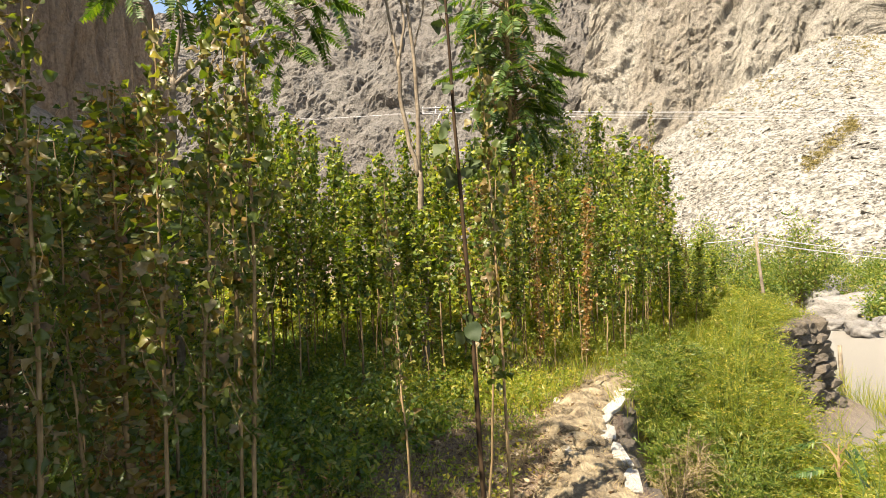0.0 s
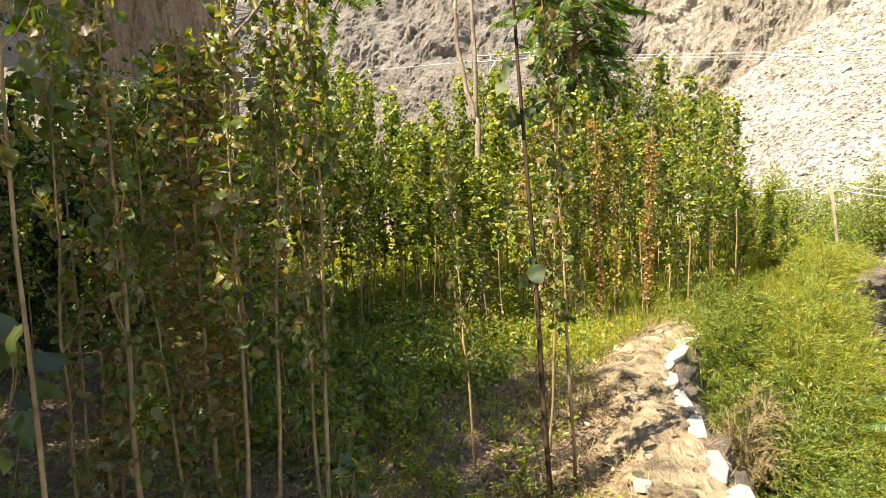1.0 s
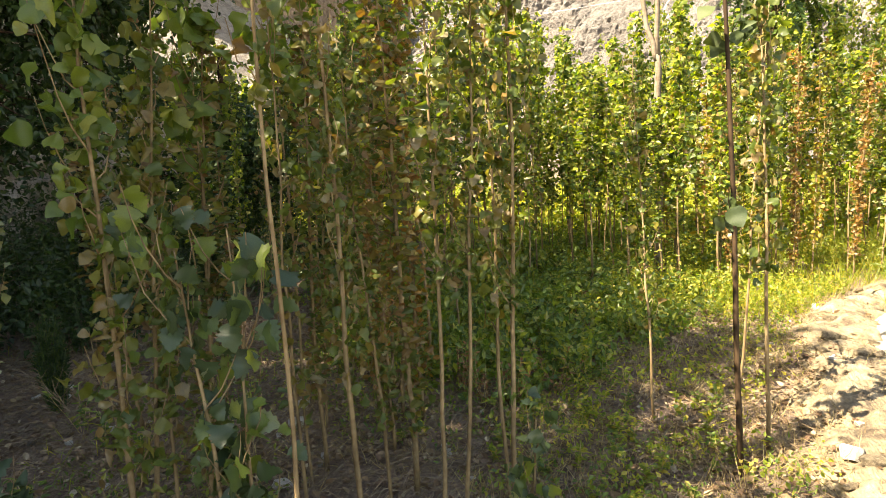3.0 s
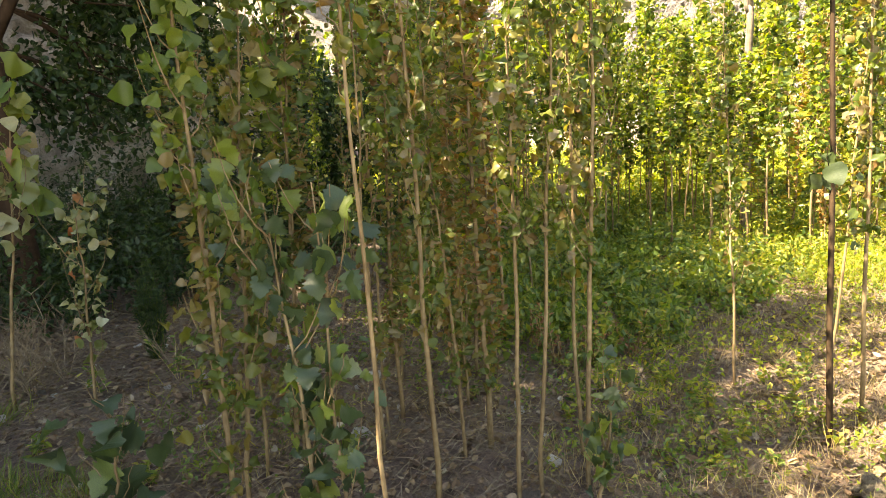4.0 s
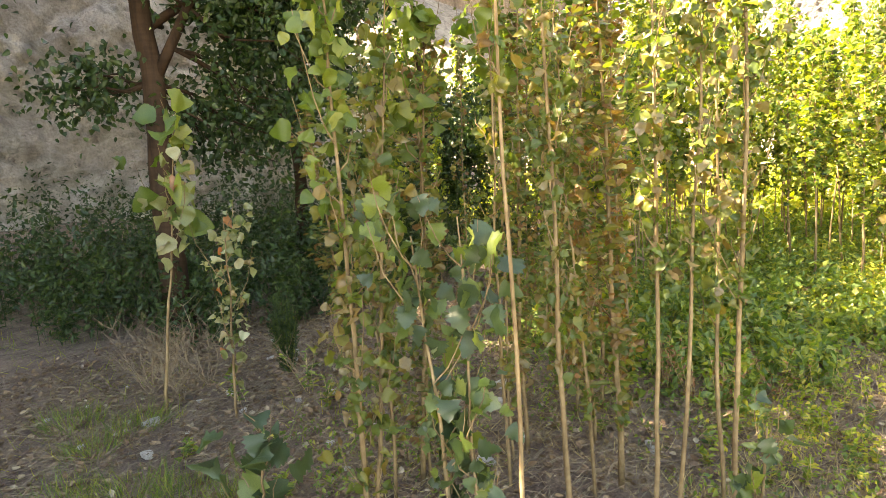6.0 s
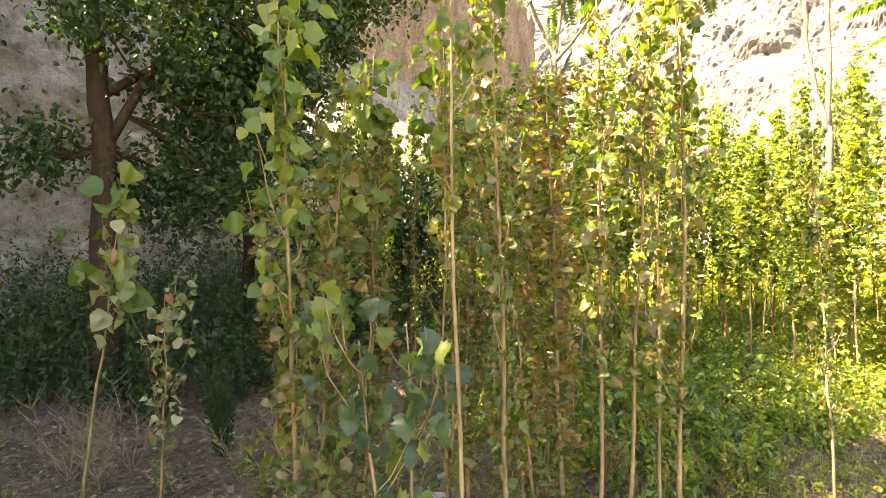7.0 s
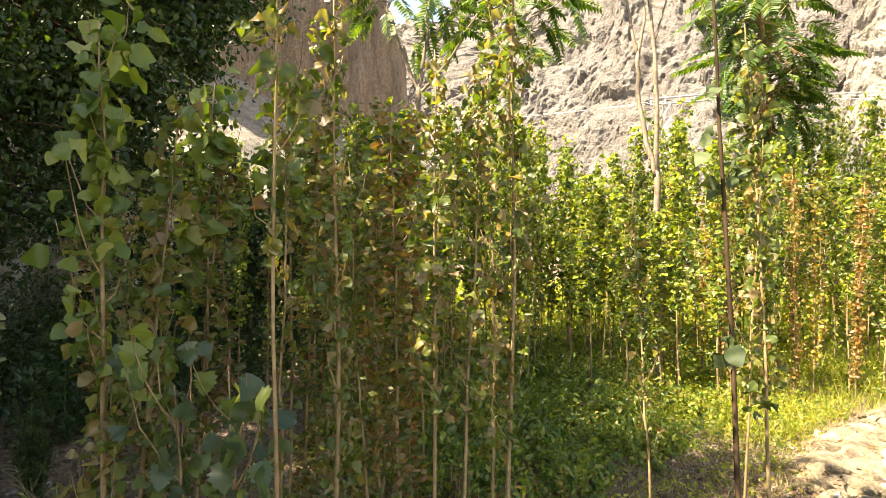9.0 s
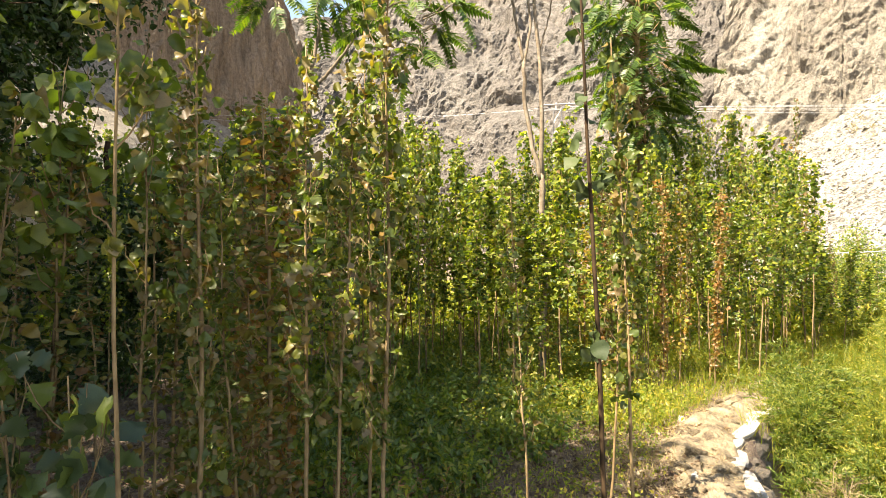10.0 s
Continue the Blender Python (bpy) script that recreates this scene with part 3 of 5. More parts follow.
def poplar_pieces(r, h, lean, radius, n_twigs, twig_len, n_leaves, leaf, low, spread=1.0):
    """Stem, twigs, and the places, directions and sizes of the leaves of one young poplar."""
    line = stem_line(h, lean, r)
    line[0, 2] = -0.06
    stem, twigs, single = Soup(), Soup(), []
    stem.tube(line, np.interp(line[:, 2], [0, h], [radius, radius * 0.22]), 7 if n_leaves < 500 and leaf < 0.06 else 6)
    spots = []
    for i in range(n_twigs):
        z = low + (h * 0.96 - low) * (i + r.random()) / n_twigs
        b = np.array([np.interp(z, line[:, 2], line[:, k]) for k in range(3)])
        a = r.random() * 6.283
        length = twig_len * (0.45 + 0.75 * r.random()) * (0.5 + 0.5 * min(1.0, (h - z) / (0.35 * h) + 0.25))
        out = np.array([math.cos(a), math.sin(a), 0]) * spread
        t = np.linspace(0, 1, 5)[:, None]
        pts = b + length * (out * (0.62 * t - 0.18 * t * t) + np.array([0, 0, 1]) * (0.55 * t + 0.38 * t * t)) + r.normal(size=(5, 3)) * 0.006
        pts[0] = b
        twigs.tube(pts, np.linspace(min(radius * 0.4, 0.006), 0.0016, 5), 4, False)
        single.append(pts)
        spots += [pts[1], pts[2], pts[3], pts[4]]
    spots = np.array(spots)
    k = n_leaves // 3
    zz = low + (h - low) * r.random(k)
    on_stem = np.stack([np.interp(zz, line[:, 2], line[:, c]) for c in range(3)], -1)
    pick = spots[r.integers(0, len(spots), n_leaves - k)]
    base = np.concatenate([on_stem, pick]) + r.normal(size=(n_leaves, 3)) * 0.022
    tip = unit(n_leaves, r) + np.array([0, 0, -0.75])
    up = unit(n_leaves, r) * np.array([1, 1, 0.5]) + np.array([0, 0, 0.15])
    size = leaf * (0.55 + 0.6 * r.random(n_leaves))
    return stem, (twigs, single), base, tip, up, size


def grove_poplar(seed, h, n_leaves, leaf, mat, bark, label, low=0.5, twigs=26, twig_len=0.42):
    r = np.random.default_rng(seed)
    stem, (_, single), base, tip, up, size = poplar_pieces(r, h, (r.normal() * 0.015, r.normal() * 0.015), 0.010 + 0.004 * r.random(), twigs, twig_len, n_leaves, leaf, low)
    e = thing("poplar_sapling", pose(0, 0, -30), label, "tree", "poplar plantation")
    twig = Soup()
    for pts in single:
        twig.tube(pts[::2], (0.004, 0.003, 0.0016), 3, False)
    part("stem", stem.mesh("stem", bark, True), e)
    tagged(part("branchwork", twig.mesh("branchwork", bark, True), e), kind="stuff")
    crown = Soup()
    crown.blades(LEAF_KITE if leaf > 0.065 else LEAF_FAR, base, tip, up, size * 1.06)
    tagged(part("crown", crown.mesh("crown", mat), e), kind="stuff")
    return e


GREEN_LABEL = "slender young poplar with dense green leaves in the plantation"
TAN_LABEL = "slender young poplar with drying brown and olive leaves"
PATTERNS_GREEN = [grove_poplar(100 + i, 3.3 + 0.18 * (i % 4), 560 + 80 * (i % 3), 0.072, M_LEAF_GREEN, M_BARK_TAN, GREEN_LABEL, (0.9, 1.3, 1.0, 1.5, 0.9, 1.2, 1.7, 1.3)[i], 34, 0.30 + 0.07 * (i % 4)) for i in range(8)]
PATTERNS_TAN = [grove_poplar(200 + i, 3.3 + 0.15 * i, 520, 0.048, M_LEAF_TAN, M_BARK_TAN, TAN_LABEL, 0.25 + 0.1 * i, 30, 0.2 + 0.05 * (i % 3)) for i in range(5)]
PATTERNS_YELLOW = [grove_poplar(300 + i, 3.4, 380, 0.060, M_LEAF_YELLOW, M_BARK_TAN, "slender young poplar turning yellow and russet in the sun", 0.5, 26, 0.28) for i in range(3)]


PATTERNS_RUSSET = [grove_poplar(320 + i, 3.0 + 0.3 * i, 620, 0.046, M_LEAF_RUST, M_BARK_TAN, "slender young poplar with withered russet leaves", 0.3, 26, 0.2) for i in range(2)]


def poplar_spots():
    """Uneven rows of planting, kept off the clearing, the bank and the bare yard."""
    r = np.random.default_rng(11)
    spots = []
    for _ in range(24000):
        x, y = r.uniform(-9.0, 6.3), r.uniform(1.8, 14.0)
        if y > (11.2 if x < 0.5 else 12.6) and x < 1.5:
            continue
        d = math.hypot(x, y)
        az = math.degrees(math.atan2(x, y))
        if x > edge_x(y) - 0.9 or d < 2.6 or az < -52 or az > 24.5:
            continue
        if abs(x + 0.25) < 0.22 and y < 7.5:                     # the forked tree stands free here
            continue
        if x < -4.6 and y < 7.0:
            continue
        if az > -21 and y < 6.7 + 0.62 * max(0.0, x):            # open ground with herbs
            continue
        if -27 < az <= -21 and d < 4.3:
            continue
        if az < -31 and d > 3.0 and r.random() < 0.965:          # thin stand in front of the dark trees
            continue
        gap = (0.38 if y < 9.8 else 0.46) if az > -21 else (0.34 if d < 5.5 else 0.5)
        if all((x - a) ** 2 + (y - b) ** 2 > gap * gap for a, b in spots):
            spots.append((x, y))
        if len(spots) > 540:
            break
    return spots


def pieces_of(ob):
    """Vertices and faces of each part of a pattern, with its material."""
    out = []
    for c in ob.children:
        v = np.empty(len(c.data.vertices) * 3)
        c.data.vertices.foreach_get("co", v)
        out.append((v.reshape(-1, 3), [tuple(q.vertices) for q in c.data.polygons], c.data.materials[0]))
    return out


def plant_grove():
    """The nearest poplars are things of their own; those deep in the plantation are joined."""
    r = random.Random(5)
    far = {}
    spots = sorted(poplar_spots(), key=lambda q: q[0] ** 2 + q[1] ** 2)
    cache = {}
    for n, (x, y) in enumerate(spots):
        az, d = math.degrees(math.atan2(x, y)), math.hypot(x, y)
        tan_share = 0.7 if az < -21 and d < 6 else (0.16 if az > 4 else 0.06)
        src = r.choice(PATTERNS_TAN) if r.random() < tan_share else r.choice(PATTERNS_YELLOW if r.random() < (0.2 if -2 < az < 22 else 0.03) else PATTERNS_GREEN)
        rise = (r.uniform(5.0, 12.5) if d > 3.2 else r.uniform(8, 15)) if az < -21 else (r.uniform(7.5, 14.0) if az < -12 else r.uniform(4.0, 9.5) + r.choice((0, 0, 0, 1.5, 3.0)))
        if az < -33 and d > 3.2:
            rise = min(rise, 10.0)
        if az > 20.6:
            rise = r.uniform(-2.0, 4.0) - (az - 20.6)
        k = min(4.6, max(1.3, 1.6 + d * math.tan(radians(rise)))) / 3.6
        w = (0.6 + 0.45 * k) * r.uniform(0.75, 1.3)
        m = pose(x, y, float(height(x, y)), r.gauss(0, 1.6), r.gauss(0, 1.6), r.uniform(0, 360)) @ Matrix.Diagonal((w, w, k, 1))
        if n < 270:
            copy_thing(src, m)
        else:
            if src not in cache:
                cache[src] = pieces_of(src)
            a = np.array(m)
            for v, f, mat in cache[src]:
                far.setdefault(mat, Soup()).add(v @ a[:3, :3].T + a[:3, 3], f)
    names = {M_BARK_TAN: "far_poplar_stems", M_LEAF_GREEN: "far_poplar_leaves", M_LEAF_TAN: "far_drying_leaves", M_LEAF_YELLOW: "far_yellow_leaves"}
    for mat, soup in far.items():
        tagged(new(names[mat], soup.mesh(names[mat], mat)), "dense stand of young poplars deep in the plantation", "trees", kind="stuff")


plant_grove()
for i, (x, y, k) in enumerate([(-1.69, 2.9, 0.8), (-1.48, 3.05, 0.75), (0.5, 7.1, 0.8), (1.15, 7.5, 0.78), (1.75, 7.6, 0.8)]):
    copy_thing(PATTERNS_RUSSET[i % 2], pose(x, y, float(height(x, y)), 0, 1.5, 70 * i) @ Matrix.Diagonal((1, 1, k, 1)))
for i, (x, y, k) in enumerate([(-0.42, 7.0, 0.58), (-0.2, 6.85, 0.5), (-0.05, 7.1, 0.6), (-0.3, 7.25, 0.56), (2.3, 7.8, 0.76), (2.52, 8.3, 0.72)]):
    copy_thing(PATTERNS_GREEN[2 * i % 7], pose(x, y, float(height(x, y)), 0, 1.0, 100 * i) @ Matrix.Diagonal((0.9, 0.9, k, 1)))
for i, src in enumerate(PATTERNS_GREEN + PATTERNS_TAN + PATTERNS_YELLOW + PATTERNS_RUSSET):
    # the patterns themselves stand at the far edge of the plantation
    src.matrix_basis = pose(-7.0 + 0.7 * i, 12.9 + 0.3 * (i % 3), float(height(-7.0 + 0.7 * i, 12.9)), 0, 0, 40 * i)


LEAF_MESHES = {}


def leaf_mesh(kind, mat, i):
    """Shared blades: flat, curled or toothed."""
    shapes = {"flat": LEAVES_FLAT, "curl": LEAVES_CURL, "toothed": LEAVES_TOOTHED}[kind]
    key = (kind, mat.name, i % len(shapes))
    if key not in LEAF_MESHES:
        s = Soup()
        s.add(*shapes[i % len(shapes)])
        LEAF_MESHES[key] = s.mesh("leaf", mat, True)
    return LEAF_MESHES[key]


def near_poplar(seed, x, y, h, lean, radius, label, bark=M_BARK_TAN, mat=M_LEAF_MIX, n_leaves=120, leaf=0.07, low=0.4, twigs=16, twig_len=0.2, curl=0.4, name="poplar_sapling", spread=1.0, bare=None, below=None):
    """A poplar close to the camera: every leaf is a piece of its own. bare: heights (from, to) without leaves. below: (height, leaf material) of smaller drying leaves under that height."""
    r = np.random.default_rng(seed)
    stem, (_, tw), base, tip, up, size = poplar_pieces(r, h, lean, radius, twigs, twig_len, n_leaves, leaf, low, spread)
    e = thing(name, pose(x, y, float(height(x, y))), label, "tree", "poplar plantation")
    part("stem", stem.mesh("stem", bark, True), e)
    for pts in tw:
        one = Soup()
        one.tube(pts, np.linspace(min(radius * 0.3, 0.0032), 0.0011, 5), 5, False)
        part("twig", one.mesh("twig", bark, True), e)
    for b, t, u, s in zip(base, tip, up, size):
        if bare and bare[0] < b[2] < bare[1]:
            continue
        own, bent = mat, curl
        if below and b[2] < below[0] + 0.25 * r.normal():
            own, bent, s = below[1], 0.55, s * 0.72
        d = Vector(t).normalized()
        side = d.cross(Vector(u)).normalized()
        n = side.cross(d)
        m = Matrix((side, d, n)).transposed().to_4x4() @ Matrix.Diagonal((s, s, s, 1))
        m.translation = Vector(b) + d * 0.4 * s
        part("leaf", leaf_mesh("curl" if r.random() < bent else ("toothed" if own is M_LEAF_BLUE else "flat"), own, int(r.integers(0, 12))), e, at=m)
    return e


DRY = "young poplar with sparse curled drying leaves on a tan stem"
near_poplar(1, *S["s0"][0], 2.4, S["s0"][1], 0.0125, "leafy young poplar with fresh green top leaves and drying lower ones", mat=M_LEAF_BIG, n_leaves=330, leaf=0.074, low=0.2, twigs=26, twig_len=0.42, curl=0.2, below=(1.35, M_LEAF_MIX))
near_poplar(2, *S["s0r"][0], 2.15, S["s0r"][1], 0.011, DRY, n_leaves=210, leaf=0.056, low=0.6, twig_len=0.24, curl=0.6)
near_poplar(3, *S["s1"][0], 2.75, S["s1"][1], 0.008, "young poplar with a smooth tan stem and few leaves", n_leaves=110, leaf=0.05, low=1.7, twigs=9, curl=0.5)
near_poplar(4, *S["s2"][0], 2.6, S["s2"][1], 0.0125, DRY, n_leaves=380, leaf=0.044, low=0.7, twigs=22, twig_len=0.22, curl=0.6)
near_poplar(5, *S["s3"][0], 2.4, S["s3"][1], 0.0105, DRY, n_leaves=260, leaf=0.044, low=1.0, twigs=18, curl=0.6)
near_poplar(6, *S["s3r"][0], 2.4, S["s3r"][1], 0.010, DRY, n_leaves=240, leaf=0.044, low=1.05, twigs=18, curl=0.5)
near_poplar(7, *S["s4"][0], 2.9, S["s4"][1], 0.0115, DRY, n_leaves=380, leaf=0.045, low=0.9, twigs=24, twig_len=0.24, curl=0.6)
near_poplar(8, *S["s4b"][0], 2.6, S["s4b"][1], 0.010, DRY, n_leaves=260, leaf=0.044, low=0.7, twigs=18, curl=0.6)
near_poplar(9, *S["tw"][0], 2.05, S["tw"][1], 0.009, "thin young poplar with small pale dry leaves", n_leaves=150, leaf=0.045, low=0.5, curl=0.6)
near_poplar(10, *S["dark"][0], 4.2, S["dark"][1], 0.0145, "dark-barked young poplar with only a few round leaves", bark=M_BARK_BACKLIT, mat=M_LEAF_ROUND, n_leaves=46, leaf=0.085, low=1.0, twigs=5, curl=0.1, twig_len=0.3)
near_poplar(11, *S["stemB"][0], 2.8, S["stemB"][1], 0.011, "thin young poplar with yellowing leaves in the sun", mat=M_LEAF_MIX, n_leaves=210, leaf=0.055, low=0.9, curl=0.3)
near_poplar(12, *S["stemB2"][0], 2.3, S["stemB2"][1], 0.009, "thin young poplar with yellowing leaves in the sun", mat=M_LEAF_MIX, n_leaves=150, leaf=0.05, low=0.7, curl=0.3)
near_poplar(13, *S["b"][0], 2.0, S["b"][1], 0.009, DRY, n_leaves=260, leaf=0.042, low=0.4, twigs=20, twig_len=0.24, curl=0.7)
near_poplar(14, *S["sapl"][0], 1.98, S["sapl"][1], 0.012, "single poplar shoot with large round leaves at the top", mat=M_LEAF_BIG, n_leaves=44, leaf=0.17, low=1.1, twigs=6, twig_len=0.4, curl=0.15, below=(1.5, M_LEAF_PALE))
near_poplar(15, *S["sapl2"][0], 1.3, (0.02, 0.05), 0.010, "broken poplar shoot with pale wilted leaves", mat=M_LEAF_PALE, n_leaves=80, leaf=0.07, low=0.25, twigs=8, twig_len=0.4, curl=0.7)
near_poplar(16, *S["ystem"][0], 1.32, (-0.06, -0.02), 0.011, "bushy poplar sprout with bluish toothed leaves", mat=M_LEAF_BLUE, n_leaves=120, leaf=0.068, low=0.2, twigs=16, twig_len=0.38, curl=0.1)
near_poplar(17, *S["leafb"][0], 1.36, (-0.03, 0.0), 0.009, "poplar sprout with shiny bluish and yellow-green leaves", mat=M_LEAF_BLUE, n_leaves=80, leaf=0.08, low=0.3, twigs=10, twig_len=0.35, curl=0.1)
near_poplar(18, *S["sprout4"][0], 0.6, (0.12, 0.0), 0.009, "cut poplar stump with fresh sprouts", mat=M_LEAF_BLUE, n_leaves=56, leaf=0.062, low=0.15, twigs=7, twig_len=0.24, curl=0.2)
near_poplar(19, *S["bl"][0], 0.6, (0.05, 0.05), 0.009, "low poplar sprout with broad dark green leaves", mat=M_LEAF_BLUE, n_leaves=26, leaf=0.13, low=0.12, twigs=6, twig_len=0.32, curl=0.1)
near_poplar(20, -2.05, 1.75, 1.9, (0.01, 0.03), 0.009, DRY, n_leaves=180, leaf=0.05, low=0.2, twigs=20, twig_len=0.26, curl=0.5)
near_poplar(21, -1.62, 2.05, 2.3, (0.02, -0.01), 0.009, DRY, n_leaves=190, leaf=0.046, low=0.3, twigs=20, twig_len=0.24, curl=0.5)

TOPPED = "young poplar with large fresh green leaves at its top"
near_poplar(22, -2.0, 1.95, 2.35, (0.03, 0.03), 0.009, TOPPED, mat=M_LEAF_BIG, n_leaves=90, leaf=0.082, low=1.5, twigs=12, twig_len=0.34, curl=0.15)
near_poplar(23, -1.72, 2.25, 2.45, (0.0, 0.0), 0.008, TOPPED, mat=M_LEAF_BIG, n_leaves=70, leaf=0.085, low=1.7, twigs=9, twig_len=0.3, curl=0.15)


# ---- trees ----
def limb(s, a, b, r0, r1, r, n=7, wob=0.05, sides=8):
    t = np.linspace(0, 1, n)[:, None]
    a, b = np.array(a, float), np.array(b, float)
    pts = a + (b - a) * t + r.normal(size=(n, 3)) * wob * np.linalg.norm(b - a) * (t * (1 - t)) * 2
    s.tube(pts, np.linspace(r0, r1, n), sides)
    return pts


def broad_tree(x, y, trunk_pts, trunk_r, limbs, clumps, n_leaves, seed, label, leaf=0.045):
    """A spreading tree: trunk, limbs, twigs and a crown of many small leaves in uneven clumps."""
    r = np.random.default_rng(seed)
    e = thing("broadleaf_tree", pose(x, y, float(height(x, y))), label, "tree")
    s = Soup()
    pts = np.array(trunk_pts, float)
    k = np.linspace(0, 1, len(pts))
    fine = np.linspace(0, 1, 18)
    line = np.stack([np.interp(fine, k, pts[:, c]) for c in range(3)], -1) + r.normal(size=(18, 3)) * 0.012
    s.tube(line, np.interp(fine, [0, 0.05, 1], [trunk_r * 1.5, trunk_r, trunk_r * 0.45]), 14)
    part("trunk", s.mesh("trunk", M_BARK_TREE, True), e)
    ends = []
    for a, b, r0 in limbs:
        l = Soup()
        p = limb(l, a, b, r0, r0 * 0.35, r)
        part("limb", l.mesh("limb", M_BARK_TREE, True), e)
        ends.append(p)
    tw, crown = Soup(), Soup()
    centres = []
    for c, rad in clumps:
        c = np.array(c, float)
        allp = np.concatenate(ends)
        for _ in range(int(4 + 12 * rad * rad)):
            q = c + unit(1, r)[0] * rad * r.random() ** 0.4 * np.array([1, 1, 0.75])
            near = allp[np.argmin(((allp - q) ** 2).sum(1))]
            p = limb(tw, near, q, 0.018, 0.004, r, 5, 0.12, 4)
            centres += [p[2], p[3], p[4]]
    centres = np.array(centres)
    pick = centres[r.integers(0, len(centres), n_leaves)]
    base = pick + r.normal(size=(n_leaves, 3)) * 0.17
    crown.blades(LEAF_FAR, base, unit(n_leaves, r) + np.array([0, 0, -0.6]), unit(n_leaves, r) + np.array([0, 0, 0.5]), leaf * (1.0 + 1.1 * r.random(n_leaves)), 0.8)
    tagged(part("branchwork", tw.mesh("branchwork", M_BARK_TREE), e), kind="stuff")
    tagged(part("crown", crown.mesh("crown", M_LEAF_DARK), e), kind="stuff")
    return e


broad_tree(-6.45, 3.2, [(0, 0, -0.1), (0.05, 0, 1.2), (0.1, 0.05, 2.4), (0.02, 0, 4.0), (-0.1, 0.1, 6.5)], 0.15,
           [((0.1, 0.05, 2.5), (1.1, 0.9, 4.6), 0.06), ((0.06, 0.02, 3.0), (0.8, 2.6, 4.6), 0.05), ((0.03, 0, 3.6), (-1.6, -0.6, 5.6), 0.07), ((0.02, 0, 4.0), (0.6, -1.9, 6.2), 0.07), ((-0.05, 0, 5.2), (0.9, 1.6, 7.2), 0.06), ((0.1, 0.05, 3.0), (-1.5, 1.2, 3.6), 0.04), ((0.0, 0, 4.4), (2.2, 0.2, 5.6), 0.06)],
           [((1.2, 1.0, 4.6), 1.5), ((-1.4, -0.6, 6.4), 1.0), ((0.6, -1.9, 6.6), 1.4), ((0.8, 1.6, 7.0), 1.6), ((2.2, 0.2, 5.6), 1.5), ((0.75, 3.0, 4.7), 1.0), ((0.7, 2.3, 3.9), 0.9), ((0.7, 1.7, 3.2), 0.8), ((0.9, 2.4, 5.2), 1.1), ((1.0, 1.9, 4.4), 0.9), ((0.7, 1.2, 3.2), 0.8), ((1.4, 3.0, 5.8), 1.2), ((0.35, 1.0, 4.0), 1.0), ((0.0, 0.0, 6.8), 1.5), ((1.0, -0.3, 4.0), 0.7), ((-0.3, -0.55, 2.5), 0.4), ((0.9, 1.3, 2.4), 0.8), ((0.4, 0.9, 1.9), 0.7), ((-0.9, -1.5, 3.5), 0.4), ((0.9, 0.9, 3.0), 0.9), ((-0.2, -1.6, 4.9), 1.0)],
           56000, 31, "dark broadleaf tree with a brown forked trunk and a shady crown")
broad_tree(-8.5, 6.7, [(0, 0, -0.1), (0.1, 0, 1.5), (0.0, 0.1, 3.2), (0.2, 0, 6.0)], 0.11,
           [((0.0, 0.1, 2.4), (1.6, -0.6, 4.2), 0.06), ((0, 0.1, 3.2), (-1.4, 0.6, 5.0), 0.06), ((0.1, 0, 4.2), (1.4, 0.8, 6.0), 0.05), ((0.1, 0, 4.0), (0.6, -1.6, 5.6), 0.05)],
           [((1.6, -0.6, 4.0), 1.3), ((-1.3, 0.6, 4.8), 1.4), ((1.4, 0.8, 5.6), 1.4), ((0.6, -1.6, 5.2), 1.3), ((0.2, 0, 6.2), 1.5), ((0.6, 0.2, 3.0), 1.0), ((0, -0.6, 2.2), 0.9)],
           17000, 32, "dark green broadleaf tree in front of the rock bank")


broad_tree(-6.3, 7.4, [(0, 0, -0.1), (0.05, 0, 1.0), (0.0, 0.1, 1.9), (0.1, 0, 3.2)], 0.08,
           [((0.0, 0.1, 1.2), (1.2, -0.4, 2.0), 0.04), ((0, 0.1, 1.5), (-1.0, 0.4, 2.7), 0.04), ((0.1, 0, 1.8), (0.9, 0.6, 2.4), 0.035), ((0.0, 0.1, 0.9), (-0.8, -0.7, 1.7), 0.03)],
           [((1.0, -0.3, 1.8), 0.9), ((-0.9, 0.4, 2.7), 0.9), ((0.7, 0.5, 2.2), 0.8), ((-0.7, -0.6, 1.7), 0.9), ((0.0, 0, 2.7), 0.7), ((0.5, 0, 1.1), 0.9), ((-0.3, 0, 0.8), 0.8)],
           12000, 35, "small dark broadleaf tree behind the drying poplars")


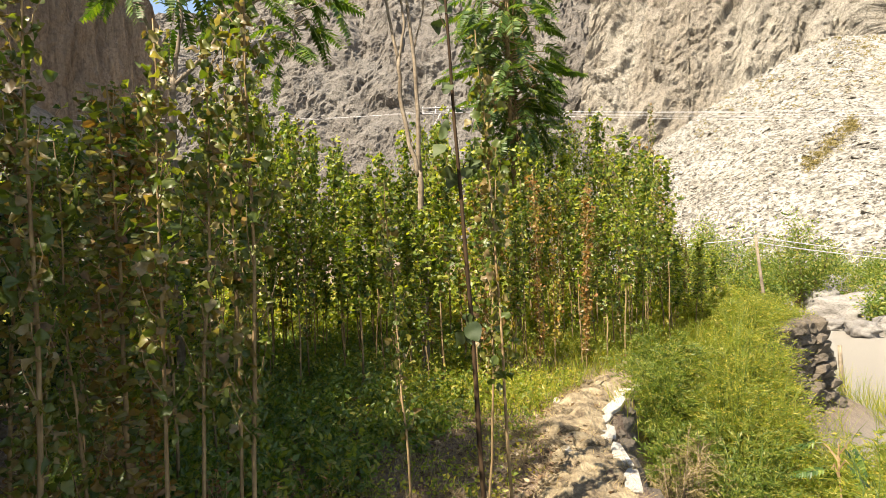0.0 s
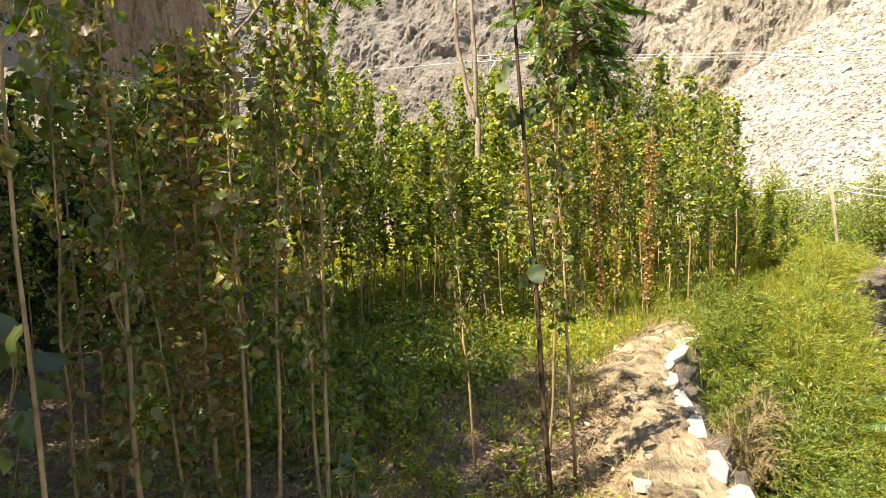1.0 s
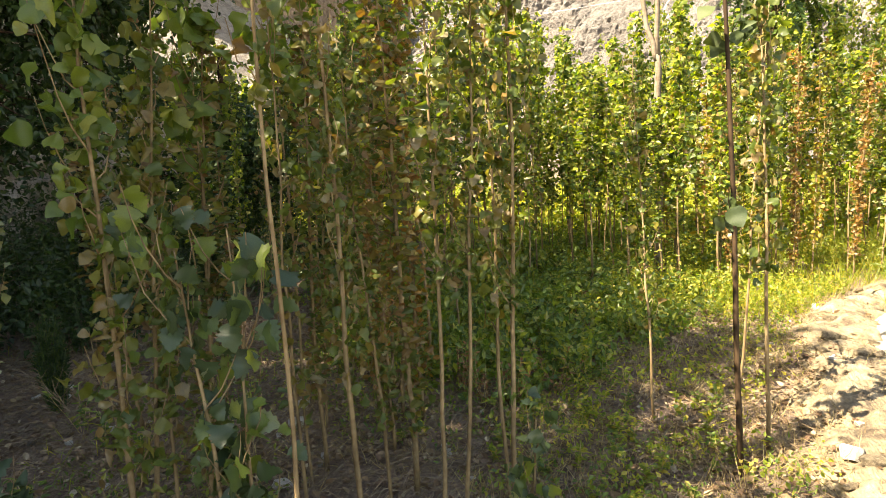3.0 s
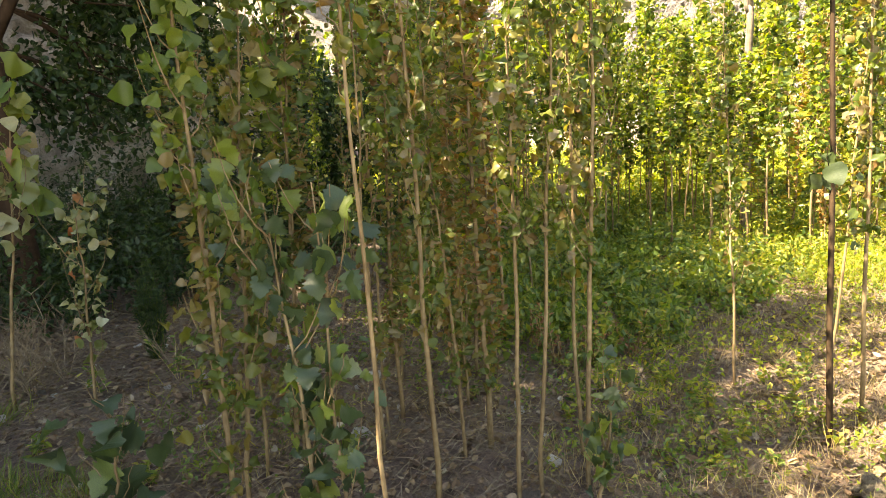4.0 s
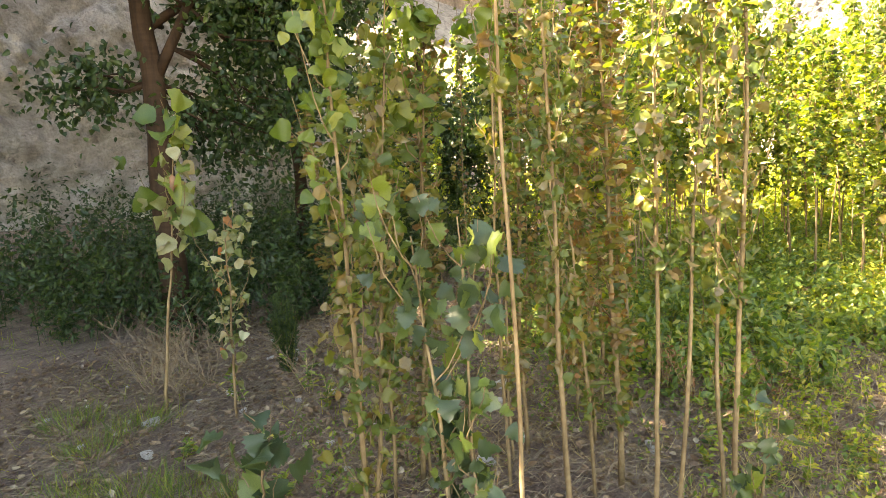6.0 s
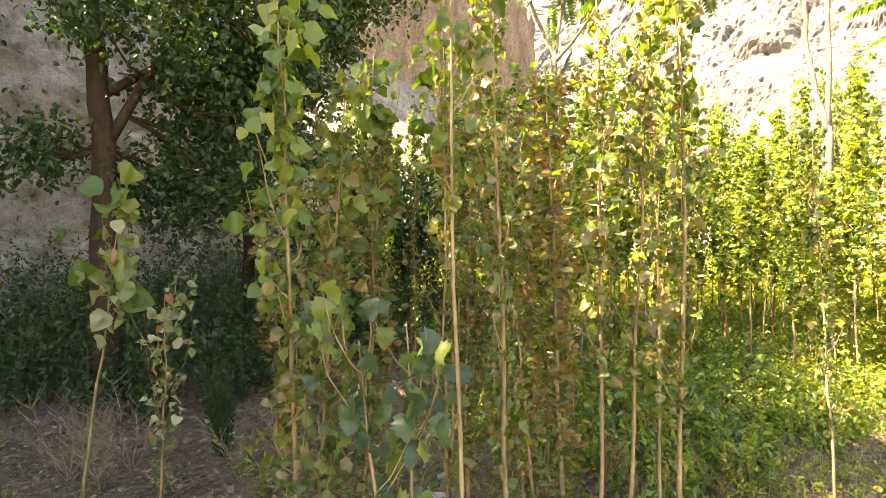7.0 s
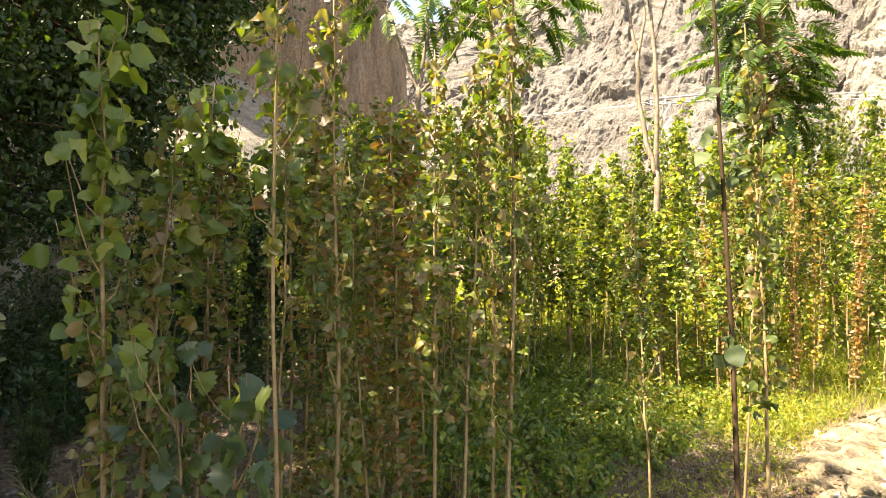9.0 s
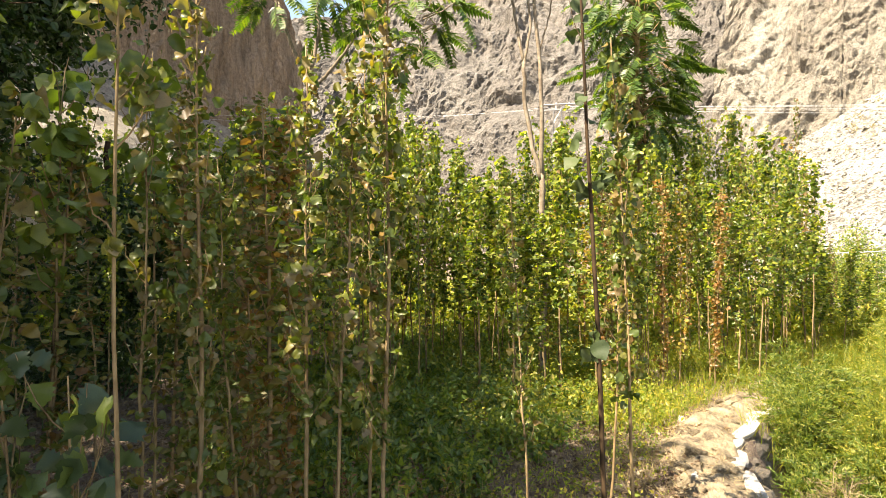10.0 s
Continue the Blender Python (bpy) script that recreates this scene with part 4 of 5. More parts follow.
# two more trees added out of view beside and behind the start of the walk, to cast shade on the near poplars
broad_tree(-7.9, -0.9, [(0, 0, -0.1), (0.1, 0, 2.0), (0.1, 0.1, 4.5), (0.2, 0.1, 8.0)], 0.2,
           [((0.1, 0.1, 3.6), (2.4, 1.2, 6.6), 0.09), ((0.1, 0.1, 4.2), (-1.8, 1.8, 7.0), 0.08), ((0.1, 0.1, 4.5), (0.6, -2.4, 7.0), 0.08), ((0.15, 0.1, 5.4), (1.6, 2.6, 7.8), 0.07), ((0.15, 0.1, 5.6), (2.0, -1.2, 8.0), 0.06)],
           [((2.4, 1.2, 6.4), 1.8), ((-1.8, 1.8, 6.8), 1.6), ((0.6, -2.4, 6.8), 1.7), ((1.5, 2.4, 7.6), 1.3), ((2.0, -1.2, 7.8), 1.7), ((0.2, 0.1, 8.0), 1.9), ((0.6, 0.6, 6.0), 1.6), ((2.6, 0.1, 7.2), 1.2), ((3.0, 1.2, 8.0), 1.0), ((0.4, -1.8, 7.0), 1.3), ((1.0, -1.0, 6.4), 1.3), ((0.2, -0.6, 7.4), 1.3), ((1.4, -2.0, 7.6), 1.2), ((-0.6, -1.2, 6.4), 1.6), ((-2.0, -0.6, 7.2), 1.8), ((-0.3, -0.4, 6.6), 1.3), ((-0.2, 0.2, 5.6), 1.1), ((3.3, 0.9, 7.4), 1.2)],
           35000, 33, "large unseen broadleaf tree added to shade the near poplars", 0.075)
broad_tree(-5.4, -3.6, [(0, 0, -0.1), (0.05, 0, 2.0), (0.0, 0.1, 4.5), (0.1, 0.1, 8.0)], 0.16,
           [((0.0, 0.1, 4.0), (1.6, 0.8, 6.8), 0.07), ((0.0, 0.1, 4.5), (-1.2, 1.2, 7.2), 0.07), ((0.05, 0.1, 5.2), (0.8, -1.2, 7.6), 0.06)],
           [((1.0, 0.5, 6.8), 1.3), ((-1.2, 1.2, 7.0), 1.5), ((0.8, -1.2, 7.6), 1.4), ((0.2, 0.3, 8.2), 1.6), ((0.2, 0.2, 6.4), 1.3)],
           14000, 34, "unseen broadleaf tree added behind the start to shade the near poplars", 0.075)


def frond_mesh(seed, length):
    """A pinnate leaf: rachis with paired narrow leaflets, arching down."""
    r = np.random.default_rng(seed)
    s = Soup()
    t = np.linspace(0, 1, 9)
    pts = np.stack([0 * t, length * (t - 0.12 * t * t), -length * 0.28 * t * t], -1)
    s.tube(pts, np.linspace(0.006, 0.0015, 9), 4, False)
    n = 12
    u = np.repeat(np.linspace(0.2, 1.0, n), 2)
    side = np.tile([1.0, -1.0], n)
    base = np.stack([np.interp(u, t, pts[:, c]) for c in range(3)], -1)
    tip = np.stack([side, 0.35 + 0 * u, -0.35 + 0.15 * r.normal(size=2 * n)], -1)
    up = np.tile([0, 0.1, 1.0], (2 * n, 1)) + r.normal(size=(2 * n, 3)) * 0.15
    size = length * 0.23 * np.interp(u, [0.2, 0.5, 1.0], [0.85, 1.1, 0.6])
    s.blades(LEAF_LANCE, base, tip, up, size, 1.6)
    return s.mesh("frond", M_LEAF_PINNATE)


FRONDS = [frond_mesh(i, 0.62) for i in range(4)]


def pinnate_tree(x, y, stems, crowns, label, bark, seed):
    """A tree of heaven: slender pale stems carrying rosettes of long pinnate leaves. crowns: (centre, radius, fronds, scale)."""
    r = random.Random(seed)
    q = np.random.default_rng(seed)
    e = thing("pinnate_tree", pose(x, y, float(height(x, y))), label, "tree")
    for pts, r0, r1 in stems:
        s = Soup()
        pts = np.array(pts, float)
        k = np.linspace(0, 1, len(pts))
        fine = np.linspace(0, 1, 14)
        line = np.stack([np.interp(fine, k, pts[:, c]) for c in range(3)], -1) + q.normal(size=(14, 3)) * 0.008
        s.tube(line, np.linspace(r0, r1, 14), 8)
        part("stem", s.mesh("stem", bark, True), e)
    for c, rad, n, sc in crowns:
        tw = Soup()
        for i in range(n):
            a = r.uniform(0, 360)
            off = Vector((math.cos(radians(a)), math.sin(radians(a)), 0)) * rad * r.uniform(0.05, 0.75) + Vector((0, 0, rad * r.uniform(-1, 1)))
            p = Vector(c) + off
            m = pose(*p, r.uniform(-55, 12), r.uniform(-22, 22), a - 90 + r.uniform(-25, 25)) @ Matrix.Diagonal((sc, sc, sc, 1))
            tw.tube([Vector(c) + Vector((0, 0, off.z * 0.7 - 0.1)), Vector(c) + off * 0.6, p], [0.012, 0.008, 0.006], 4, False)
            part("frond", FRONDS[r.randrange(4)], e, at=m)
        tagged(part("branchwork", tw.mesh("branchwork", bark), e), kind="stuff")
    return e


pinnate_tree(*P_AIL, [([(0, 0, -0.1), (0.05, 0, 2.0), (0.0, 0, 4.4), (0.05, 0, 6.8)], 0.06, 0.025)],
             [((0.12, 0, 3.3), 0.35, 26, 0.8), ((0.08, 0, 4.1), 0.7, 60, 1.05), ((0.02, 0, 4.9), 0.95, 70, 1.15), ((0.0, 0, 6.0), 1.0, 50, 1.2)], "tall tree of heaven with drooping dark pinnate leaves", M_BARK_TAN, 3)
pinnate_tree(*P_FORK, [([(0, 0, -0.1), (0.02, 0, 1.2), (0.01, 0, 2.1), (0.0, 0, 2.56)], 0.045, 0.036), ([(0, 0, 2.5), (-0.13, 0.01, 2.96), (-0.20, 0, 3.47), (-0.21, 0.02, 3.99)], 0.03, 0.024), ([(-0.21, 0.02, 3.95), (-0.36, 0.05, 4.73), (-0.62, 0.05, 6.0)], 0.021, 0.014),
                       ([(-0.21, 0.02, 3.95), (-0.13, 0, 4.38), (-0.17, 0, 4.9), (-0.2, 0, 5.8)], 0.018, 0.011), ([(0, 0, 2.5), (0.0, 0, 3.24), (-0.01, 0.03, 3.75), (-0.06, 0.03, 4.42), (-0.1, 0, 5.0), (-0.06, 0, 6.0)], 0.030, 0.016), ([(-0.03, 0.03, 4.1), (0.12, 0.05, 4.6), (0.2, 0.05, 5.4)], 0.012, 0.007)],
             [((-0.62, 0.05, 6.2), 0.6, 16, 1.1), ((-0.06, 0, 6.3), 0.6, 16, 1.1)], "pale forked tree of heaven with bare upright stems", M_BARK_PALE, 4)
pinnate_tree(*P_FORK2, [([(0, 0, -0.1), (-0.02, 0, 1.6), (0.0, 0, 3.0), (0.02, 0, 3.95)], 0.06, 0.045), ([(0.02, 0, 3.9), (-0.25, 0, 4.5), (-0.5, 0.1, 5.2)], 0.035, 0.02), ([(0.02, 0, 3.9), (0.12, 0.05, 4.6), (0.15, 0, 5.4)], 0.032, 0.02), ([(0.02, 0, 3.85), (0.5, 0, 4.3), (0.9, 0, 4.9)], 0.028, 0.015)],
             [((0.15, 0, 5.5), 0.7, 16, 1.1), ((1.1, 0, 5.0), 0.7, 18, 1.1), ((-0.5, 0.1, 5.4), 0.6, 14, 1.1), ((1.7, -0.2, 4.6), 0.6, 14, 1.1)], "tree of heaven with a forked trunk and arching pinnate leaves", M_BARK_PALE, 5)
pinnate_tree(P_FORK2[0] - 0.6, P_FORK2[1] - 0.8, [([(0, 0, -0.1), (0.02, 0, 1.4), (0.0, 0, 2.6)], 0.03, 0.015)], [((0, 0, 2.75), 0.35, 12, 0.9)], "young tree of heaven among the poplars", M_BARK_TAN, 6)


px, py = polar(32.6, 6.2)
pinnate_tree(px, py, [([(0, 0, -0.1), (0.02, 0, 0.8), (0.0, 0, 1.6)], 0.014, 0.007)], [((0, 0, 1.62), 0.18, 7, 0.55)], "young tree of heaven sprouting below the wall", M_BARK_TAN, 9)


# ---- undergrowth ----
def scatter(n, x0, x1, y0, y1, keep, r):
    x, y = r.uniform(x0, x1, n), r.uniform(y0, y1, n)
    ok = np.array([keep(a, b) for a, b in zip(x, y)])
    return x[ok], y[ok]


def patchy(x, y, f, level):
    return noise.noise((x * f, y * f, 3.3)) > level


def herbs(name, n, box, keep, tall, leaf, mat, label, seed, per=16):
    r = np.random.default_rng(seed)
    x, y = scatter(n, *box, keep, r)
    z = height(x, y)
    k = len(x)
    hh = tall * (0.3 + 1.2 * r.random(k) ** 1.8)
    s = Soup()
    i = np.repeat(np.arange(k), per)
    f = r.random(len(i))
    lean = r.normal(size=(k, 2)) * 0.12
    base = np.stack([x[i] + lean[i, 0] * f + r.normal(size=len(i)) * 0.03, y[i] + lean[i, 1] * f + r.normal(size=len(i)) * 0.03, z[i] + hh[i] * (0.1 + 0.9 * f)], -1)
    tip = unit(len(i), r) + np.array([0, 0, 0.1])
    s.blades(LEAF_KITE, base, tip, unit(len(i), r) * 0.6 + np.array([0, 0, 0.8]), leaf * (0.5 + 0.8 * r.random(len(i))), 0.68)
    st = np.stack([x, y, z - 0.02], -1)
    s.blades(([(-0.004, 0, 0), (0.004, 0, 0), (0.0, 1, 0)], [(0, 1, 2)]), st, np.stack([lean[:, 0], lean[:, 1], hh], -1), unit(k, r) + np.array([0.0, 1, 0]), hh, 1.0)
    return tagged(new(name, s.mesh(name, mat)), label, "undergrowth", kind="stuff")


def grass(name, n, box, keep, tall, wide, mat, label, seed, lay=0.5):
    r = np.random.default_rng(seed)
    x, y = scatter(n, *box, keep, r)
    k = len(x)
    base = np.stack([x, y, height(x, y) - 0.01], -1)
    h = tall * (0.35 + 0.9 * r.random(k))
    tip = np.stack([r.normal(size=k) * lay, r.normal(size=k) * lay, 1.0 + 0 * x], -1)
    s = Soup()
    tv, tf = BLADE
    tv = [(a * wide / tall, b, c) for a, b, c in tv]
    s.blades((tv, tf), base, tip, unit(k, r), h)
    return tagged(new(name, s.mesh(name, mat)), label, "grass", kind="stuff")


def in_field(x, y, m=0.75):
    return x < edge_x(y) - m


def clearing(x, y):
    return in_field(x, y, 0.9) and y > (3.35 if x < -0.9 else 4.0) + 0.35 * noise.noise((x * 2.0, y * 2.0, 8.0)) and math.degrees(math.atan2(x, y)) > -34 and patchy(x, y, 0.5, -0.25) and x < -0.42 + 0.28 * max(0.0, y - 4.6) + 0.7 * noise.noise((x * 1.8, y * 1.8, 2.0))


herbs("herb_carpet", 11000, (-4.5, 4.0, 2.9, 11.5), clearing, 0.24, 0.064, M_HERB, "lush green herbs and nettles under the young poplars", 41)
herbs("sunny_weeds", 5200, (-1.2, 4.2, 4.4, 9.8), lambda x, y: in_field(x, y, 0.75) and x > -1.4 + 0.12 * y and patchy(x, y, 0.7, -0.25 + 0.5 * max(0.0, 5.6 - y)), 0.26, 0.042, M_GRASS, "sunlit yellow-green weeds in front of the saplings", 54, 14)
herbs("weed_tufts", 1500, (-3.0, 1.3, 1.2, 6.6), lambda x, y: in_field(x, y, 0.6) and patchy(x, y, 0.9, 0.0), 0.13, 0.030, M_HERB, "low green and yellowing weeds on the leaf-strewn soil", 42, 12)
herbs("dark_thicket", 2600, (-10.0, -3.6, 1.6, 9.5), lambda x, y: x < -4.6 - 0.35 * max(0, 4.2 - y) and (x < -6.3 or y > 2.6) and y > 2.0, 1.0, 0.07, M_LEAF_DARK, "dark green shrubby weeds below the rock bank", 43, 28)
herbs("far_undergrowth", 6500, (-9.5, 6.4, 10.5, 24.0), lambda x, y: in_field(x, y), 0.6, 0.12, M_GRASS, "sunlit yellow-green weeds beyond the saplings", 44, 12)
grass("dry_grass", 38000, (-2.4, 2.6, 1.2, 9.0), lambda x, y: in_field(x, y, 0.0) and (patchy(x, y, 0.9, -0.1) or x > edge_x(y) - 1.3), 0.11, 0.0035, M_STRAW, "short dry straw-coloured grass", 45, 1.6)
herbs("dry_weeds", 900, (-0.9, 1.5, 2.4, 6.6), lambda x, y: in_field(x, y, 0.7) and patchy(x, y, 1.6, 0.02), 0.17, 0.034, M_GRASS, "yellowing weeds on the dry sunny soil", 57, 12)
grass("straw_tufts", 9000, (-1.0, 1.6, 2.2, 6.8), lambda x, y: in_field(x, y, 0.55) and patchy(x, y, 2.2, 0.05), 0.16, 0.003, M_STRAW, "dry upright straw tufts on the sunny soil", 58, 0.55)
grass("green_grass", 16000, (0.2, 6.4, 5.6, 12.0), lambda x, y: in_field(x, y, -0.25) and x > -0.4 + 0.12 * y and not (abs(x - bank_x(y)) < 0.3 and y < 7.0), 0.30, 0.007, M_GRASS, "bright yellow-green grass along the field's edge", 46, 0.45)
grass("lip_grass", 9000, (3.4, 6.5, 8.2, 12.6), lambda x, y: -0.13 < edge_x(y) - x < 1.6, 0.42, 0.008, M_GRASS, "tall yellow grass on top of the retaining wall", 53, 0.4)
grass("yard_grass", 2200, (-7.5, -2.2, 0.6, 3.6), lambda x, y: patchy(x, y, 0.8, 0.0), 0.13, 0.004, M_GRASS, "thin grass tufts on the shaded yard", 47, 0.8)


def litter():
    r = np.random.default_rng(48)
    x, y = scatter(24000, -6.0, 1.6, 0.6, 6.5, lambda a, b: in_field(a, b, 0.2), r)
    k = len(x)
    base = np.stack([x, y, height(x, y) + 0.008 + 0.02 * r.random(k)], -1)
    a = r.uniform(0, 6.283, k)
    tip = np.stack([np.cos(a), np.sin(a), r.normal(size=k) * 0.25], -1)
    s = Soup()
    s.blades(LEAF_CURLED, base, tip, np.array([0, 0, 1.0]) + r.normal(size=(k, 3)) * 0.45, 0.018 + 0.036 * r.random(k) ** 2)
    return tagged(new("leaf_litter", s.mesh("leaf_litter", M_LITTER)), "fallen brown and pale poplar leaves on the soil", "leaves", kind="stuff")


def sticks():
    r = np.random.default_rng(49)
    x, y = scatter(9000, -5.5, 1.4, 0.8, 5.8, lambda a, b: in_field(a, b, 0.2), r)
    s = Soup()
    for a, b in zip(x, y):
        t = r.uniform(0, 6.283)
        l = r.uniform(0.05, 0.26)
        z = float(height(a, b)) + 0.012
        c, d = l * math.cos(t), l * math.sin(t)
        s.tube([(a, b, z), (a + c * 0.5, b + d * 0.5, z + r.uniform(0, 0.03)), (a + c, b + d, z + r.uniform(-0.005, 0.05))], [0.0022, 0.0018, 0.001], 3, False)
    return tagged(new("fallen_twigs", s.mesh("fallen_twigs", M_STALK_DEAD)), "thin dry twigs and stalks lying on the soil", "twigs", kind="stuff")


litter()
sticks()
grass("bank_straw", 3500, (0.2, 2.3, 1.2, 7.2), lambda x, y: abs(x - bank_x(y)) < 0.36, 0.10, 0.003, M_STRAW, "flattened dry straw trodden into the bank", 56, 3.0)


def feathery_shrub(x, y, z, rad, tall, n_branches, seed, label, mat=M_FEATHER, sprays=11, stalk=M_HERB, fine=1.0):
    """A shrub of fanned branches carrying arching sprays of very fine leaves."""
    r = np.random.default_rng(seed)
    e = thing("feathery_shrub", pose(x, y, z), label, "shrub", "shrubs below the field's edge")
    wood, leaves = Soup(), Soup()
    t = np.linspace(0, 1, 6)[:, None]
    for _ in range(n_branches):
        a, q = r.uniform(0, 6.283), rad * r.random() ** 0.55
        top = np.array([math.cos(a) * q, math.sin(a) * q, tall * (1 - 0.5 * (q / rad) ** 2) * r.uniform(0.6, 1.05)])
        root = top * np.array([0.2, 0.2, 0]) + r.normal(size=3) * np.array([0.04, 0.04, 0])
        pts = root + (top - root) * t + np.array([0, 0, 1]) * 0.15 * tall * np.sin(3.14 * t) + r.normal(size=(6, 3)) * 0.015
        wood.tube(pts, np.linspace(0.008, 0.002, 6), 3, False)
        for _ in range(sprays):
            f = r.uniform(0.35, 1.0)
            b = np.array([np.interp(f, t[:, 0], pts[:, c]) for c in range(3)])
            d = unit(1, r)[0] * np.array([1, 1, 0.5]) + np.array([0.4 * math.cos(a), 0.4 * math.sin(a), 0.45])
            l = r.uniform(0.10, 0.34)
            s = b + l * (d * t + np.array([0, 0, -0.45]) * t * t)
            wood.tube(s[::2], [0.0025, 0.002, 0.001], 3, False)
            n = 20
            u = r.random(n)
            base = np.stack([np.interp(u, t[:, 0], s[:, c]) for c in range(3)], -1) + r.normal(size=(n, 3)) * 0.008
            leaves.blades(LEAF_LANCE, base, unit(n, r) * 0.9 + d, unit(n, r), fine * (0.025 + 0.032 * r.random(n)), 1.0)
    tagged(part("branchwork", wood.mesh("branchwork", stalk), e), kind="stuff")
    tagged(part("foliage", leaves.mesh("foliage", mat), e), kind="stuff")
    return e


# green sprays next to the edging, soft yellow-green domes towards the wall
for i, (x, y, rad, top) in enumerate([(2.0, 5.45, 0.34, 0.0), (2.2, 6.25, 0.45, 0.5), (2.5, 7.0, 0.5, 0.72), (2.3, 4.3, 0.4, -0.55), (2.55, 5.45, 0.5, 0.15), (2.75, 4.75, 0.45, -0.45), (2.2, 4.85, 0.3, -0.2)]):
    z = float(height(x, y)) - 0.05
    feathery_shrub(x, y, z, rad, top - z, 56, 60 + i, "feathery light green shrub growing below the stone edging", M_FEATHER, 12)
for i, (x, y, rad, top) in enumerate([(2.8, 6.0, 0.5, 0.5), (3.1, 6.75, 0.6, 0.92), (3.55, 7.5, 0.65, 1.0), (3.4, 6.3, 0.45, 0.4), (3.9, 7.4, 0.45, 0.55), (3.1, 5.5, 0.4, -0.2), (4.15, 8.3, 0.6, 0.9), (4.55, 9.3, 0.5, 0.75), (5.05, 10.0, 0.5, 0.6), (5.6, 10.7, 0.5, 0.6), (4.7, 10.4, 0.6, 0.8), (5.5, 11.6, 0.6, 0.7)]):
    z = float(height(x, y)) - 0.05
    feathery_shrub(x, y, z, rad, top - z, 70, 75 + i, "soft dome-shaped yellow-green shrub beside the retaining wall", M_GRASS, 14, M_HERB, 0.8)
for i, (x, y, rad, top) in enumerate([(1.75, 4.75, 0.28, 0.0), (2.0, 5.0, 0.3, 0.1)]):
    z = float(height(x, y)) - 0.05
    feathery_shrub(x, y, z, rad, top - z, 30, 90 + i, "dry brown twiggy brush below the stone edging", M_SHRUB_DRY, 7, M_STALK_DEAD, 0.7)
for i, (az, d, rad, tall) in enumerate([(34.5, 7.2, 0.6, 1.7), (37.5, 8.2, 0.7, 1.9), (32.4, 8.6, 0.4, 1.1), (39.5, 6.6, 0.7, 1.7), (33.0, 6.4, 0.45, 1.1), (36.2, 6.2, 0.5, 1.35), (35.6, 9.5, 0.6, 1.3), (34.8, 5.0, 0.42, 1.75), (36.4, 5.6, 0.5, 2.1), (33.9, 4.6, 0.32, 1.15), (37.8, 5.2, 0.45, 1.9), (33.4, 7.8, 0.45, 1.5), (38.4, 7.4, 0.6, 1.9), (31.6, 7.0, 0.4, 1.0), (34.0, 5.6, 0.45, 0.95)]):
    x, y = polar(az, d)
    feathery_shrub(x, y, float(height(x, y)) - 0.05, rad, tall, 34, 160 + i, "tall yellow-green weeds on the lower bank", M_GRASS)
grass("lower_grass", 9000, (2.6, 9.5, 3.5, 12.5), lambda x, y: x > edge_x(y) + 0.8 and math.degrees(math.atan2(x, y)) < 45 and patchy(x, y, 0.6, -0.35), 0.7, 0.008, M_GRASS, "tall yellowing grass on the lower bank", 50, 0.4)


# ---- stones ----
def stone_mesh(seed, mat, sub=2, rough=0.22, box=0.7, smooth=False):
    bm = bmesh.new()
    bmesh.ops.create_icosphere(bm, subdivisions=sub, radius=0.5)
    o = Vector((seed * 7.3, seed * 3.1, seed * 1.7))
    for v in bm.verts:
        k = max(abs(c) for c in v.co)
        v.co = v.co.lerp(v.co * (0.5 / k), box)
        v.co *= 1 + rough * noise.noise(v.co * 2.2 + o) + rough * 0.5 * noise.noise(v.co * 5.0 + o)
    me = bpy.data.meshes.new("stone")
    bm.to_mesh(me)
    bm.free()
    me.materials.append(mat)
    if smooth:
        me.shade_smooth()
    return me


def slab_mesh(seed):
    """A flat quarried slab: uneven outline, level worn top, chipped rim."""
    r = random.Random(900 + seed)
    n = 7
    bm = bmesh.new()
    rings = []
    outline = [(math.cos(6.283 * k / n + r.uniform(-0.3, 0.3)), math.sin(6.283 * k / n + r.uniform(-0.3, 0.3)), r.uniform(0.8, 1.2)) for k in range(n)]
    for z, f in ((-0.5, 0.82), (0.25, 1.0), (0.5, 0.93)):
        ring = []
        for c, q, w in outline:
            k = 0.5 * w * f * (1 + r.uniform(-0.05, 0.05)) / max(abs(c), abs(q)) ** 0.75
            ring.append(bm.verts.new((c * k, q * k, z + r.uniform(-0.08, 0.08))))
        rings.append(ring)
    top = bm.verts.new((r.uniform(-0.1, 0.1), r.uniform(-0.1, 0.1), 0.5 + r.uniform(-0.04, 0.1)))
    for lo, hi in zip(rings, rings[1:]):
        for k in range(n):
            bm.faces.new((lo[k], lo[(k + 1) % n], hi[(k + 1) % n], hi[k]))
    for k in range(n):
        bm.faces.new((rings[2][k], rings[2][(k + 1) % n], top))
    bm.faces.new(rings[0][::-1])
    me = bpy.data.meshes.new("stone")
    bm.to_mesh(me)
    bm.free()
    me.materials.append(M_STONE_PALE)
    return me


EDGE_STONES = [slab_mesh(i) for i in range(6)]
WALL_STONES = [stone_mesh(20 + i, M_STONE, 2, 0.34, 0.92) for i in range(6)]
BOULDERS = [stone_mesh(40 + i, M_BOULDER, 4, 0.34, 0.5, True) for i in range(4)]


